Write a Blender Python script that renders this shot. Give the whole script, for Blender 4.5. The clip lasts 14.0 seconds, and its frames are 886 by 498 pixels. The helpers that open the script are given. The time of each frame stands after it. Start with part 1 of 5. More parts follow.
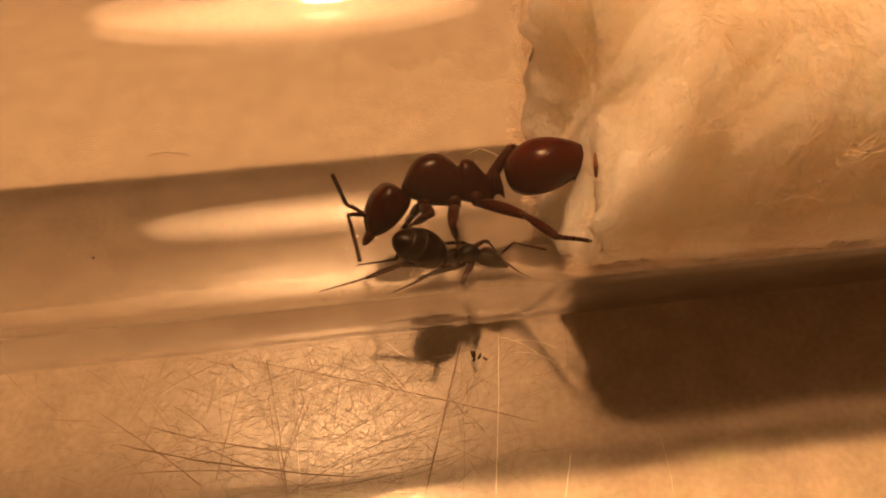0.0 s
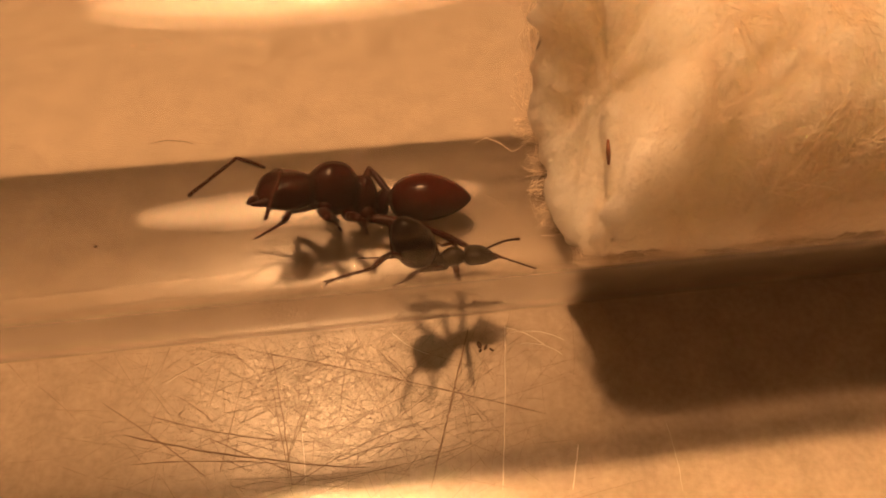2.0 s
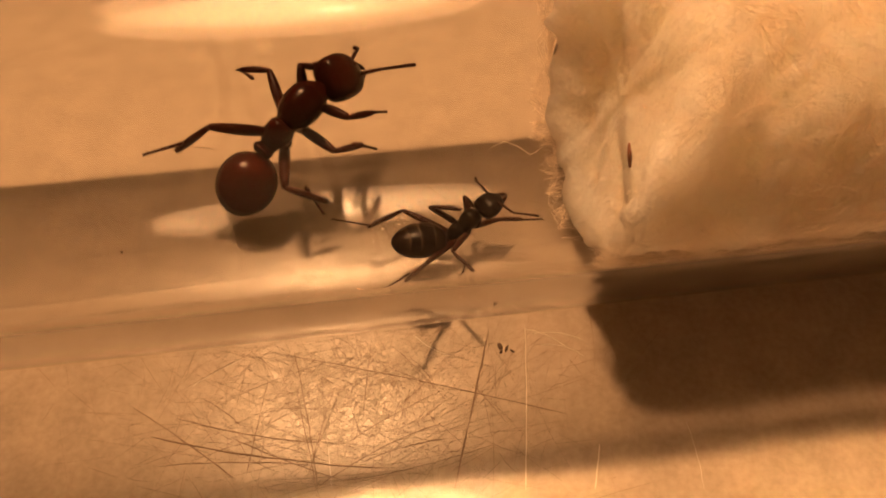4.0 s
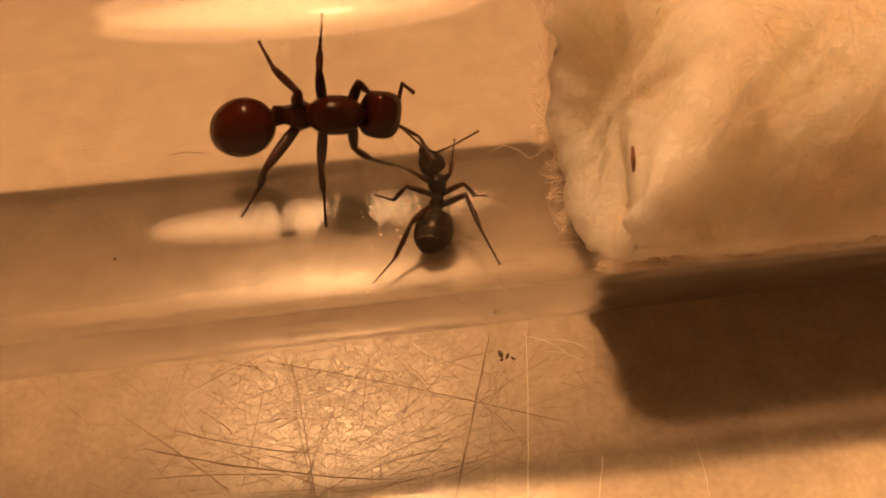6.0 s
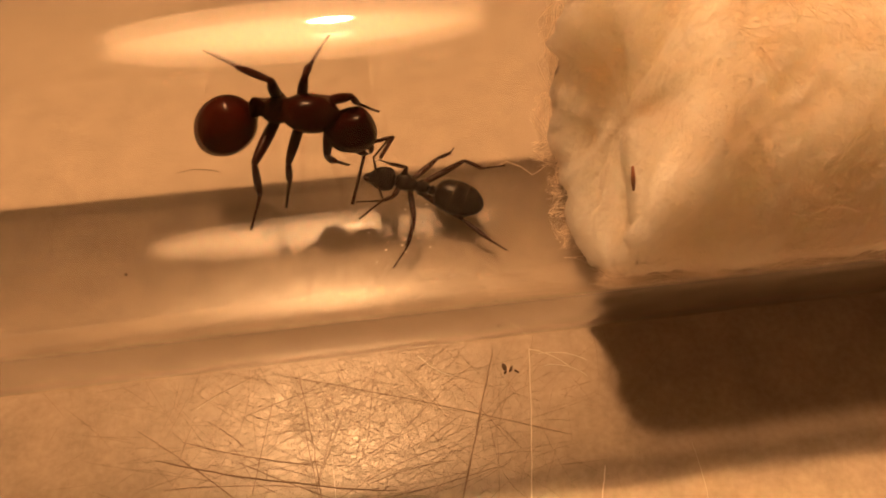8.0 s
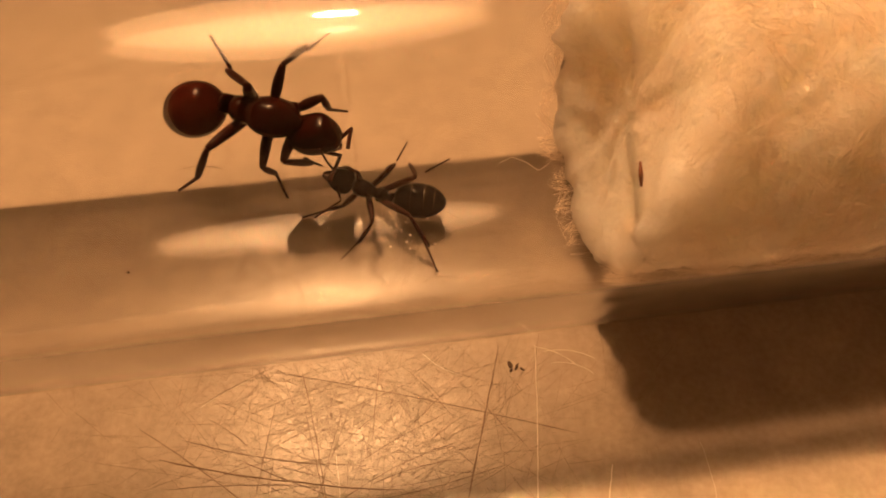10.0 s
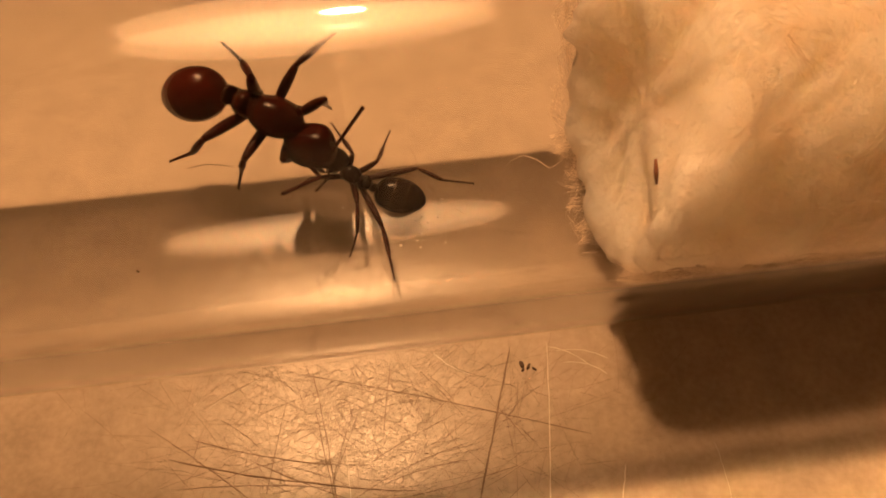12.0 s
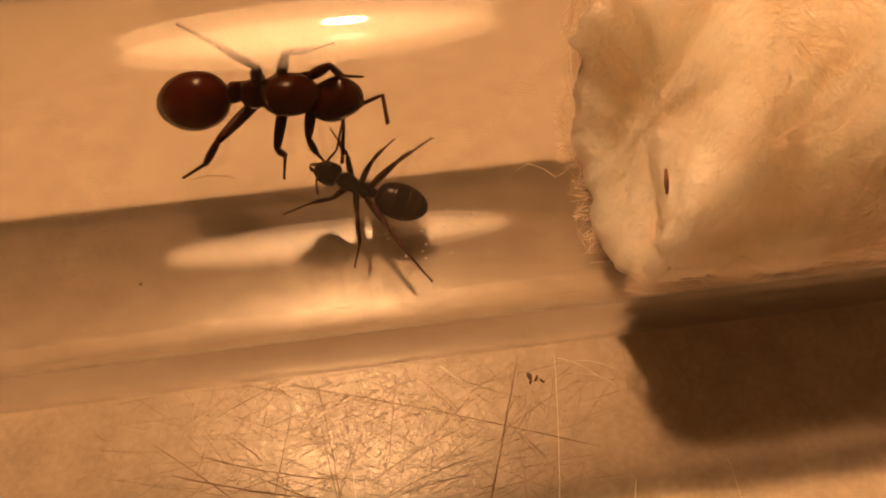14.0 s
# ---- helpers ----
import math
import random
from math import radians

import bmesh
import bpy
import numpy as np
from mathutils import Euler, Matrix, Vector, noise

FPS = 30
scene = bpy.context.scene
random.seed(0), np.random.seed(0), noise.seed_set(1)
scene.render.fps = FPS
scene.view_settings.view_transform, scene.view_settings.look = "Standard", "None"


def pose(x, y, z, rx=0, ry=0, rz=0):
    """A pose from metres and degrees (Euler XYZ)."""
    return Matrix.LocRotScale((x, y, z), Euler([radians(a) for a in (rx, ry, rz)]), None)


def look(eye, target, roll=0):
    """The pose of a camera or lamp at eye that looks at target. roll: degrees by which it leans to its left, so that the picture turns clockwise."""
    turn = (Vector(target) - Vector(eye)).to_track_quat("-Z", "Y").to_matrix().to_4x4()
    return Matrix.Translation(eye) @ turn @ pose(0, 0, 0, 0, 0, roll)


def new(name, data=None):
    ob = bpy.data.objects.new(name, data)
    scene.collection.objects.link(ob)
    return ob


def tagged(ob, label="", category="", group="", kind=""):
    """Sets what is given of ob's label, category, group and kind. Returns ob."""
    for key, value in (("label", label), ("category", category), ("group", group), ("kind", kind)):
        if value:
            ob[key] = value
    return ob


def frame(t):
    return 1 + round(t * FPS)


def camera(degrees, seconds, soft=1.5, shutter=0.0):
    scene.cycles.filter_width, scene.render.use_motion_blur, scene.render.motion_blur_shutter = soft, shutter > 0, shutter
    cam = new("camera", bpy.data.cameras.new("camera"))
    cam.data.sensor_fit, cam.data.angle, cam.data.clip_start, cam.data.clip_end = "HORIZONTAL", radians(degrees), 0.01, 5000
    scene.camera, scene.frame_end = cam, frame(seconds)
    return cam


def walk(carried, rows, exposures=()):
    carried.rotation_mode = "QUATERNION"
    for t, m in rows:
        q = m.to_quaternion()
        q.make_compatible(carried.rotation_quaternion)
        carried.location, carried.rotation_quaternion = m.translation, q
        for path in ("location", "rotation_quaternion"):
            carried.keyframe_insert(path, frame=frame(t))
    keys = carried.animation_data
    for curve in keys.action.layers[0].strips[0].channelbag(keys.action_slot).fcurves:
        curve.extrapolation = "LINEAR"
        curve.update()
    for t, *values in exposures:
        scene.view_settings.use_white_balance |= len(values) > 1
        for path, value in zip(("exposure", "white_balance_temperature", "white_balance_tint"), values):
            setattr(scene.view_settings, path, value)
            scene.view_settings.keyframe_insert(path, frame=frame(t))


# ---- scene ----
cam = camera(59.4, 14.0, soft=1.8, shutter=0.4)
MM = 0.001
# seconds, eye in millimetres, turn in degrees
CAMERA_ROWS = [
    (0.0, 1.109, -20.915, 36.961, 36.125, -0.649, 0.101),
    (0.5, 1.045, -21.051, 36.885, 36.061, -0.627, 0.035),
    (1.0, 0.694, -20.898, 36.659, 36.002, -0.764, -0.188),
    (1.5, 0.869, -20.657, 36.547, 35.745, -0.752, -0.228),
    (1.7, 0.711, -20.814, 36.488, 35.782, -1.014, 0.155),
    (1.8, 0.696, -20.832, 36.484, 35.72, -1.197, 0.553),
    (2.0, 0.549, -20.922, 36.461, 35.78, -1.048, 0.11),
    (2.3, 0.457, -21.041, 36.658, 35.733, -0.867, 0.148),
    (2.5, 0.339, -21.153, 36.829, 35.714, -0.754, 0.148),
    (2.6, 0.313, -21.186, 36.884, 35.718, -0.698, 0.163),
    (3.0, -0.133, -21.441, 37.51, 35.614, -0.328, 0.102),
    (3.2, -0.037, -21.421, 37.371, 35.762, -0.226, 0.186),
    (5.3, 0.012, -20.597, 36.449, 36.085, -0.051, -0.093),
    (5.5, -0.038, -20.546, 36.356, 36.214, -0.13, -0.177),
    (6.0, -0.027, -20.602, 36.348, 36.156, -0.096, -0.083),
    (6.4, -0.007, -20.512, 36.304, 35.925, 0.006, -0.076),
    (6.5, -0.011, -20.483, 36.308, 35.87, 0.011, -0.087),
    (7.0, 0.014, -20.617, 36.255, 35.931, 0.026, -0.079),
    (7.5, -0.221, -21.02, 37.28, 35.474, -0.053, -0.192),
    (7.8, -0.121, -20.936, 37.244, 36.31, 0.109, -0.076),
    (8.0, -0.235, -20.886, 37.232, 36.863, 0.013, -0.16),
    (8.2, -0.137, -20.764, 37.231, 36.688, 0.169, -0.068),
    (10.3, -0.219, -20.568, 36.769, 36.531, 0.504, -0.013),
    (10.5, -0.179, -20.604, 36.687, 36.584, 0.6, 0.045),
    (11.0, -0.322, -20.681, 36.849, 36.476, 0.545, 0.045),
    (11.5, -0.255, -20.647, 36.801, 36.579, 0.781, 0.174),
    (12.0, -0.401, -20.335, 36.67, 36.391, 0.873, 0.251),
    (12.5, -0.407, -20.285, 36.43, 36.373, 0.97, 0.261),
    (13.0, -0.383, -20.319, 36.317, 36.537, 1.034, 0.321),
    (13.5, -0.401, -20.273, 36.528, 36.348, 0.963, 0.233),
    (14.0, -0.588, -19.879, 36.403, 36.885, 1.223, 0.071),
]
walk(cam, [(t, pose(x * MM, y * MM, z * MM, rx, ry, rz)) for t, x, y, z, rx, ry, rz in CAMERA_ROWS], exposures=[(0.0, 0.25), (14.0, 0.25)])

# ---- light ----
LAMP = Vector((-55.0, 140.0, 376.5)) * MM   # centre of the desk lamp's bulb
AIM = Vector((-3.0, 2.0, 4.0)) * MM
LAMP_TINT = (1.0, 0.503, 0.208)
world = bpy.data.worlds.new("room_air")
scene.world = world
scene.cycles.sample_clamp_indirect = 20.0
scene.cycles.blur_glossy = 0.0
world.use_nodes = True
world.node_tree.nodes["Background"].inputs["Color"].default_value = (1.0, 0.50, 0.19, 1.0)
world.node_tree.nodes["Background"].inputs["Strength"].default_value = 0.12
# the lamp's one light, split into added point lights spread over a disc
for i in range(14):
    light_point = bpy.data.lights.new("lamp_light_point", "POINT")
    light_point.energy, light_point.color, light_point.shadow_soft_size = 6.6 / 14, LAMP_TINT, 0.0
    r, a = 0.0135 * math.sqrt((i + 0.5) / 14), i * 2.39996
    new("lamp_light_point", light_point).matrix_world = look(LAMP, AIM) @ pose(r * math.cos(a), r * math.sin(a), -0.004)


# ---- materials ----
def material(name, color, rough=0.5, metal=0.0, spec=0.5, vary=0.0, scale=800.0, bump=0.0, bump_scale=3000.0, depth=0.00003, second=None, sss=0.0, sss_radius=(0.0006, 0.0002, 0.0001), trans=0.0, coat=0.0):
    m = bpy.data.materials.new(name)
    m.use_nodes = True
    n, l = m.node_tree.nodes, m.node_tree.links
    b = n["Principled BSDF"]
    b.inputs["Base Color"].default_value = (*color, 1)
    b.inputs["Roughness"].default_value = rough
    b.inputs["Metallic"].default_value = metal
    b.inputs["Specular IOR Level"].default_value = spec
    b.inputs["Subsurface Weight"].default_value = sss
    b.inputs["Subsurface Radius"].default_value = sss_radius
    b.inputs["Subsurface Scale"].default_value = 1.0
    b.inputs["Transmission Weight"].default_value = trans
    b.inputs["Coat Weight"].default_value = coat
    co = n.new("ShaderNodeTexCoord")
    if vary or second:
        big, fine, ramp = n.new("ShaderNodeTexNoise"), n.new("ShaderNodeTexNoise"), n.new("ShaderNodeMixRGB")
        add = n.new("ShaderNodeMath")
        add.operation = "MULTIPLY_ADD"
        big.inputs["Scale"].default_value, big.inputs["Detail"].default_value = scale * 0.2, 4
        fine.inputs["Scale"].default_value, fine.inputs["Detail"].default_value = scale, 3
        for t in (big, fine):
            l.new(co.outputs["Object"], t.inputs["Vector"])
        l.new(fine.outputs["Fac"], add.inputs[0])
        add.inputs[1].default_value = 0.5
        half = n.new("ShaderNodeMath")
        half.operation = "MULTIPLY"
        half.inputs[1].default_value = 0.5
        l.new(big.outputs["Fac"], half.inputs[0])
        l.new(half.outputs[0], add.inputs[2])
        cr = n.new("ShaderNodeMapRange")
        cr.inputs["From Min"].default_value, cr.inputs["From Max"].default_value = 0.35, 0.65
        l.new(add.outputs[0], cr.inputs["Value"])
        other = second or tuple(c * (1 - vary) for c in color)
        ramp.inputs["Color1"].default_value, ramp.inputs["Color2"].default_value = (*color, 1), (*other, 1)
        l.new(cr.outputs[0], ramp.inputs["Fac"])
        l.new(ramp.outputs[0], b.inputs["Base Color"])
    if bump:
        tex, bm = n.new("ShaderNodeTexNoise"), n.new("ShaderNodeBump")
        tex.inputs["Scale"].default_value, tex.inputs["Detail"].default_value = bump_scale, 5
        l.new(co.outputs["Object"], tex.inputs["Vector"])
        l.new(tex.outputs["Fac"], bm.inputs["Height"])
        bm.inputs["Strength"].default_value, bm.inputs["Distance"].default_value = bump, depth
        l.new(bm.outputs["Normal"], b.inputs["Normal"])
    return m


def glass_material():
    m = bpy.data.materials.new("clear_glass")
    m.use_nodes = True
    n, l = m.node_tree.nodes, m.node_tree.links
    b = n["Principled BSDF"]
    b.inputs["Base Color"].default_value = (0.99, 0.985, 0.975, 1)
    b.inputs["Transmission Weight"].default_value = 1.0
    b.inputs["Roughness"].default_value = 0.0
    b.inputs["IOR"].default_value = 1.47
    return m


def fibre_material():
    """Thin white fibre that lets half of the light through."""
    m = bpy.data.materials.new("cotton_fibre")
    m.use_nodes = True
    n, l = m.node_tree.nodes, m.node_tree.links
    d, t, mix = n.new("ShaderNodeBsdfDiffuse"), n.new("ShaderNodeBsdfTranslucent"), n.new("ShaderNodeMixShader")
    tone, co = n.new("ShaderNodeTexNoise"), n.new("ShaderNodeTexCoord")
    ramp = n.new("ShaderNodeMixRGB")
    tone.inputs["Scale"].default_value = 700.0
    l.new(co.outputs["Object"], tone.inputs["Vector"])
    l.new(tone.outputs["Fac"], ramp.inputs["Fac"])
    ramp.inputs["Color1"].default_value, ramp.inputs["Color2"].default_value = (0.98, 0.90, 0.78, 1), (0.94, 0.84, 0.71, 1)
    l.new(ramp.outputs[0], d.inputs["Color"])
    l.new(ramp.outputs[0], t.inputs["Color"])
    mix.inputs[0].default_value = 0.5
    l.new(d.outputs[0], mix.inputs[1])
    l.new(t.outputs[0], mix.inputs[2])
    l.new(mix.outputs[0], n["Material Output"].inputs["Surface"])
    return m


def glow_material(name, color, middle, edge, reach):
    """A diffuser that glows most in its middle and fades towards its rim."""
    m = bpy.data.materials.new(name)
    m.use_nodes = True
    n, l = m.node_tree.nodes, m.node_tree.links
    e, co, size, fall = n.new("ShaderNodeEmission"), n.new("ShaderNodeTexCoord"), n.new("ShaderNodeVectorMath"), n.new("ShaderNodeMapRange")
    size.operation = "LENGTH"
    l.new(co.outputs["Object"], size.inputs[0])
    fall.interpolation_type = "SMOOTHSTEP"
    for key, value in (("From Min", 0.012), ("From Max", reach), ("To Min", middle), ("To Max", edge)):
        fall.inputs[key].default_value = value
    l.new(size.outputs["Value"], fall.inputs["Value"])
    l.new(fall.outputs[0], e.inputs["Strength"])
    e.inputs["Color"].default_value = (*color, 1)
    l.new(e.outputs[0], n["Material Output"].inputs["Surface"])
    m.cycles.emission_sampling = "NONE"
    return m


def fill_shade_material(name, color, strength):
    """A translucent lamp shade with an even glow, added as fill light for the room."""
    m = bpy.data.materials.new(name)
    m.use_nodes = True
    b = m.node_tree.nodes["Principled BSDF"]
    b.inputs["Base Color"].default_value = (0.8, 0.74, 0.65, 1)
    b.inputs["Emission Color"].default_value = (*color, 1)
    b.inputs["Emission Strength"].default_value = strength
    m.cycles.emission_sampling = "NONE"
    return m


GLASS = glass_material()
TABLE = material("beige_plastic", (0.44, 0.365, 0.287), rough=0.21, spec=0.38, vary=0.26, scale=2600, bump=0.55, bump_scale=9000, depth=0.000018)
WALL = material("room_paint", (0.80, 0.74, 0.66), rough=0.9, vary=0.1, scale=6)
SCRATCH_GLOSSY = material("glossy_scratch", (0.42, 0.36, 0.29), rough=0.13, spec=0.9, vary=0.1, scale=3000)
SCRATCH_DARK = material("dirty_scratch", (0.25, 0.175, 0.12), rough=0.45, vary=0.3, scale=3000)
SCRATCH_AND_RIPPLE = material("fresh_scratch_and_ripple", (0.72, 0.65, 0.55), rough=0.2, vary=0.1, scale=3000)
COTTON = material("cotton_wool", (0.97, 0.87, 0.74), rough=0.95, spec=0.05, vary=0.05, scale=1500, bump=0.9, bump_scale=1400, depth=0.0004, sss=0.9, sss_radius=(0.007, 0.0062, 0.0055))
FIBRE = fibre_material()
CHITIN_RED = material("dark_red_chitin", (0.026, 0.0022, 0.0008), rough=0.27, spec=0.13, vary=0.5, scale=1500, bump=0.3, bump_scale=7000, depth=0.000012, sss=0.15)
CHITIN_GASTER = material("red_chitin", (0.055, 0.0045, 0.0014), rough=0.24, spec=0.13, vary=0.45, scale=900, bump=0.25, bump_scale=7000, depth=0.000012, sss=0.25)
CHITIN_LEG = material("brown_red_chitin", (0.040, 0.0058, 0.0022), rough=0.36, spec=0.13, vary=0.45, scale=2000, bump=0.3, bump_scale=9000, depth=0.00001, sss=0.2)
CHITIN_BLACK = material("black_brown_chitin", (0.0075, 0.003, 0.0014), rough=0.3, spec=0.13, vary=0.5, scale=2000, bump=0.2, bump_scale=9000, depth=0.00001)
CHITIN_AMBER = material("amber_membrane", (0.034, 0.017, 0.007), rough=0.4, spec=0.35, vary=0.4, scale=2500)
CHITIN_BROWN_LEG = material("brown_chitin", (0.036, 0.0075, 0.0024), rough=0.42, spec=0.15, vary=0.4, scale=2500, sss=0.1)
SPLINTER = material("brown_wood", (0.40, 0.15, 0.06), rough=0.6, vary=0.3, scale=3000)
EYE = material("black_eye", (0.012, 0.008, 0.006), rough=0.15)
DEBRIS = material("dark_debris", (0.10, 0.06, 0.035), rough=0.8, vary=0.4, scale=4000)
THREAD = material("dusty_thread", (0.30, 0.22, 0.15), rough=0.8, vary=0.4, scale=3000)
SHADE = material("lamp_enamel", (0.5, 0.45, 0.4), rough=0.4, vary=0.1, scale=60)
GLOW = glow_material("lamp_diffuser", LAMP_TINT, 13.0, 6.0, 0.094)
BULB = glow_material("lamp_bulb", LAMP_TINT, 700.0, 700.0, 0.1)
# unseen glow added to the shade to lift the room's shadows
SHADE_FILL = fill_shade_material("fill_glow_shade", LAMP_TINT, 1.5)


# ---- mesh helpers ----
def finish(name, bm, mat, parent=None, label="", smooth=True):
    me = bpy.data.meshes.new(name)
    bmesh.ops.recalc_face_normals(bm, faces=bm.faces)
    for f in bm.faces:
        f.smooth = smooth
    bm.to_mesh(me)
    bm.free()
    for one in (mat if isinstance(mat, (list, tuple)) else [mat]):
        me.materials.append(one)
    ob = new(name, me)
    ob.parent = parent
    if label:
        tagged(ob, label=label)
    return ob


def part(name, bm, mat, parent, label=""):
    return finish(name, bm, mat, parent, label)


def loft(bm, rings, sides=24, caps=True):
    """Joins rings (lists of Vectors) into one skin."""
    rows = [[bm.verts.new(v) for v in ring] for ring in rings]
    for a, b in zip(rows, rows[1:]):
        for i in range(len(a)):
            j = (i + 1) % len(a)
            bm.faces.new((a[i], a[j], b[j], b[i]))
    if caps:
        bm.faces.new(rows[0][::-1])
        bm.faces.new(rows[-1])
    return rows


def spline(stations, steps):
    """Catmull-Rom through rows of numbers."""
    s = [np.array(r, float) for r in stations]
    s = [2 * s[0] - s[1], *s, 2 * s[-1] - s[-2]]
    out = []
    for i in range(1, len(s) - 2):
        for k in range(steps):
            u = k / steps
            a, b, c, d = s[i - 1:i + 3]
            out.append(0.5 * (2 * b + (c - a) * u + (2 * a - 5 * b + 4 * c - d) * u * u + (3 * b - a - 3 * c + d) * u ** 3))
    return out + [s[-2]]


def body(bm, stations, square=2.0, sides=28, steps=4, scale=MM):
    """A skin along x: stations of x, middle z, half width, half height (millimetres)."""
    rings = []
    for x, z, w, h in spline(stations, steps):
        ring = []
        for i in range(sides):
            a = 2 * math.pi * i / sides
            c, s = math.cos(a), math.sin(a)
            e = 2.0 / square
            ring.append(Vector((x, max(w, 0.01) * math.copysign(abs(c) ** e, c), z + max(h, 0.01) * math.copysign(abs(s) ** e, s))) * scale)
        rings.append(ring)
    return loft(bm, rings)


def tubes(bm, points, radii, sides=8, scale=MM):
    """A tapered bent rod through points (millimetres)."""
    pts = [Vector(p) for p in points]
    rings, side = [], None
    for i, p in enumerate(pts):
        d = (pts[min(i + 1, len(pts) - 1)] - pts[max(i - 1, 0)]).normalized()
        if side is None:
            side = d.orthogonal().normalized()
        side = (side - d * side.dot(d)).normalized()
        up = d.cross(side)
        rings.append([(p + (side * math.cos(2 * math.pi * k / sides) + up * math.sin(2 * math.pi * k / sides)) * radii[i]) * scale for k in range(sides)])
    return loft(bm, rings)


def box(bm, cx, cy, cz, sx, sy, sz):
    bmesh.ops.create_cube(bm, size=1, matrix=Matrix.Translation((cx, cy, cz)) @ Matrix.Diagonal((sx, sy, sz, 1)))


# ---- table and room ----
def build_room():
    bm = bmesh.new()
    box(bm, 0, 0.482, -0.01, 1.6, 1.0, 0.02)
    bmesh.ops.bevel(bm, geom=bm.edges[:], offset=0.003, segments=2, affect="EDGES")
    table = tagged(finish("table_top", bm, TABLE, smooth=False), "scratched beige plastic table top under warm lamplight", "table top", kind="structure")
    for x, y in ((-0.74, 0.05), (0.74, 0.05), (-0.74, 0.92), (0.74, 0.92)):
        bm = bmesh.new()
        box(bm, x, y, -0.385, 0.05, 0.05, 0.73)
        finish("leg", bm, TABLE, table, smooth=False)
    bm = bmesh.new()
    box(bm, 0, 0.13, -0.77, 2.1, 1.9, 0.04)
    tagged(finish("floor", bm, WALL, smooth=False), "plain dim room floor below the table", "floor", kind="structure")
    bm = bmesh.new()
    box(bm, 0, 0.13, 1.57, 2.1, 1.9, 0.04)
    tagged(finish("ceiling", bm, WALL, smooth=False), "plain dim painted room ceiling above the table", "ceiling", kind="structure")
    for name, x, y, sx, sy in (("wall_north", 0, 1.05, 2.1, 0.1), ("wall_south", 0, -0.79, 2.1, 0.1), ("wall_east", 1.0, 0.13, 0.1, 1.74), ("wall_west", -1.0, 0.13, 0.1, 1.74)):
        bm = bmesh.new()
        box(bm, x, y, 0.4, sx, sy, 2.29)
        tagged(finish(name, bm, WALL, smooth=False), "plain beige painted wall of the dim room", "wall", kind="structure")


build_room()


# ---- desk lamp, seen as a reflection ----
def build_lamp():
    root = tagged(new("desk_lamp"), "desk lamp with a round glowing diffuser over the tube", "lamp")
    shift = Vector((8 * MM, -18 * MM, 0))
    face = look(LAMP + shift, AIM + shift)
    root.matrix_world = Matrix.Translation((LAMP.x, LAMP.y + 0.16, 0))
    inv = root.matrix_world.inverted()

    def ring(r, z, n=64, x=0.0):
        return [Vector((x + r * math.cos(2 * math.pi * i / n), r * math.sin(2 * math.pi * i / n), z)) for i in range(n)]
    bm = bmesh.new()
    loft(bm, [ring(0.097, 0.008), ring(0.100, 0.008), ring(0.085, 0.06), ring(0.02, 0.095), ring(0.018, 0.095), ring(0.082, 0.06), ring(0.0965, 0.010)], caps=False)
    bm.transform(inv @ face)
    part("shade", bm, SHADE_FILL, root, "round lamp shade with an added glow that fills the room")
    bm = bmesh.new()
    loft(bm, [ring(0.0005, 0.012), ring(0.050, 0.0112), ring(0.095, 0.008), ring(0.095, 0.011), ring(0.0005, 0.016)], caps=False)
    part("diffuser", bm, GLOW, root, "glowing warm white diffuser").matrix_local = inv @ face
    bm = bmesh.new()
    loft(bm, [ring(0.0005, 0.008, 32), ring(0.008, 0.0085, 32), ring(0.0115, 0.0100, 32), ring(0.0115, 0.0112, 32)], caps=False)
    part("bulb", bm, BULB, root, "bright round bulb").matrix_local = inv @ face @ Matrix.Translation((-17 * MM, 0, 0))
    top = inv @ (face @ Vector((0, 0, 0.095)))
    bm = bmesh.new()
    tubes(bm, [(0, 0, 12), (0, 0, 250), (top.x * 300, top.y * 300, 400), tuple(top * 1000)], [7, 6, 6, 7], sides=16)
    part("arm", bm, SHADE, root)
    bm = bmesh.new()
    tubes(bm, [(0, 0, 0), (0, 0, 12), (0, 0, 16)], [70, 70, 62], sides=40)
    part("base", bm, SHADE, root)


build_lamp()

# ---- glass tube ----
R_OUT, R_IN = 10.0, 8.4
# stand-in for refraction shade: share of wall strips that block the lamplight
BLOCK_ALL = 9.0   # millimetres off the axis, past which the strips block all of the lamplight
BLOCK_IN = 0.2
BLOCK_FRONT = ((0.0, 2.5, 4.0, 6.0, 9.0), (0.2, 0.48, 0.63, 0.73, 0.84))
BLOCK_BACK = ((0.0, 5.5, 7.4, 8.4, 9.0), (0.16, 0.16, 0.35, 0.6, 0.9))
TUBE = pose(0, 6.35 * MM, R_OUT * MM, 0, 0, 7.6)   # x along the tube


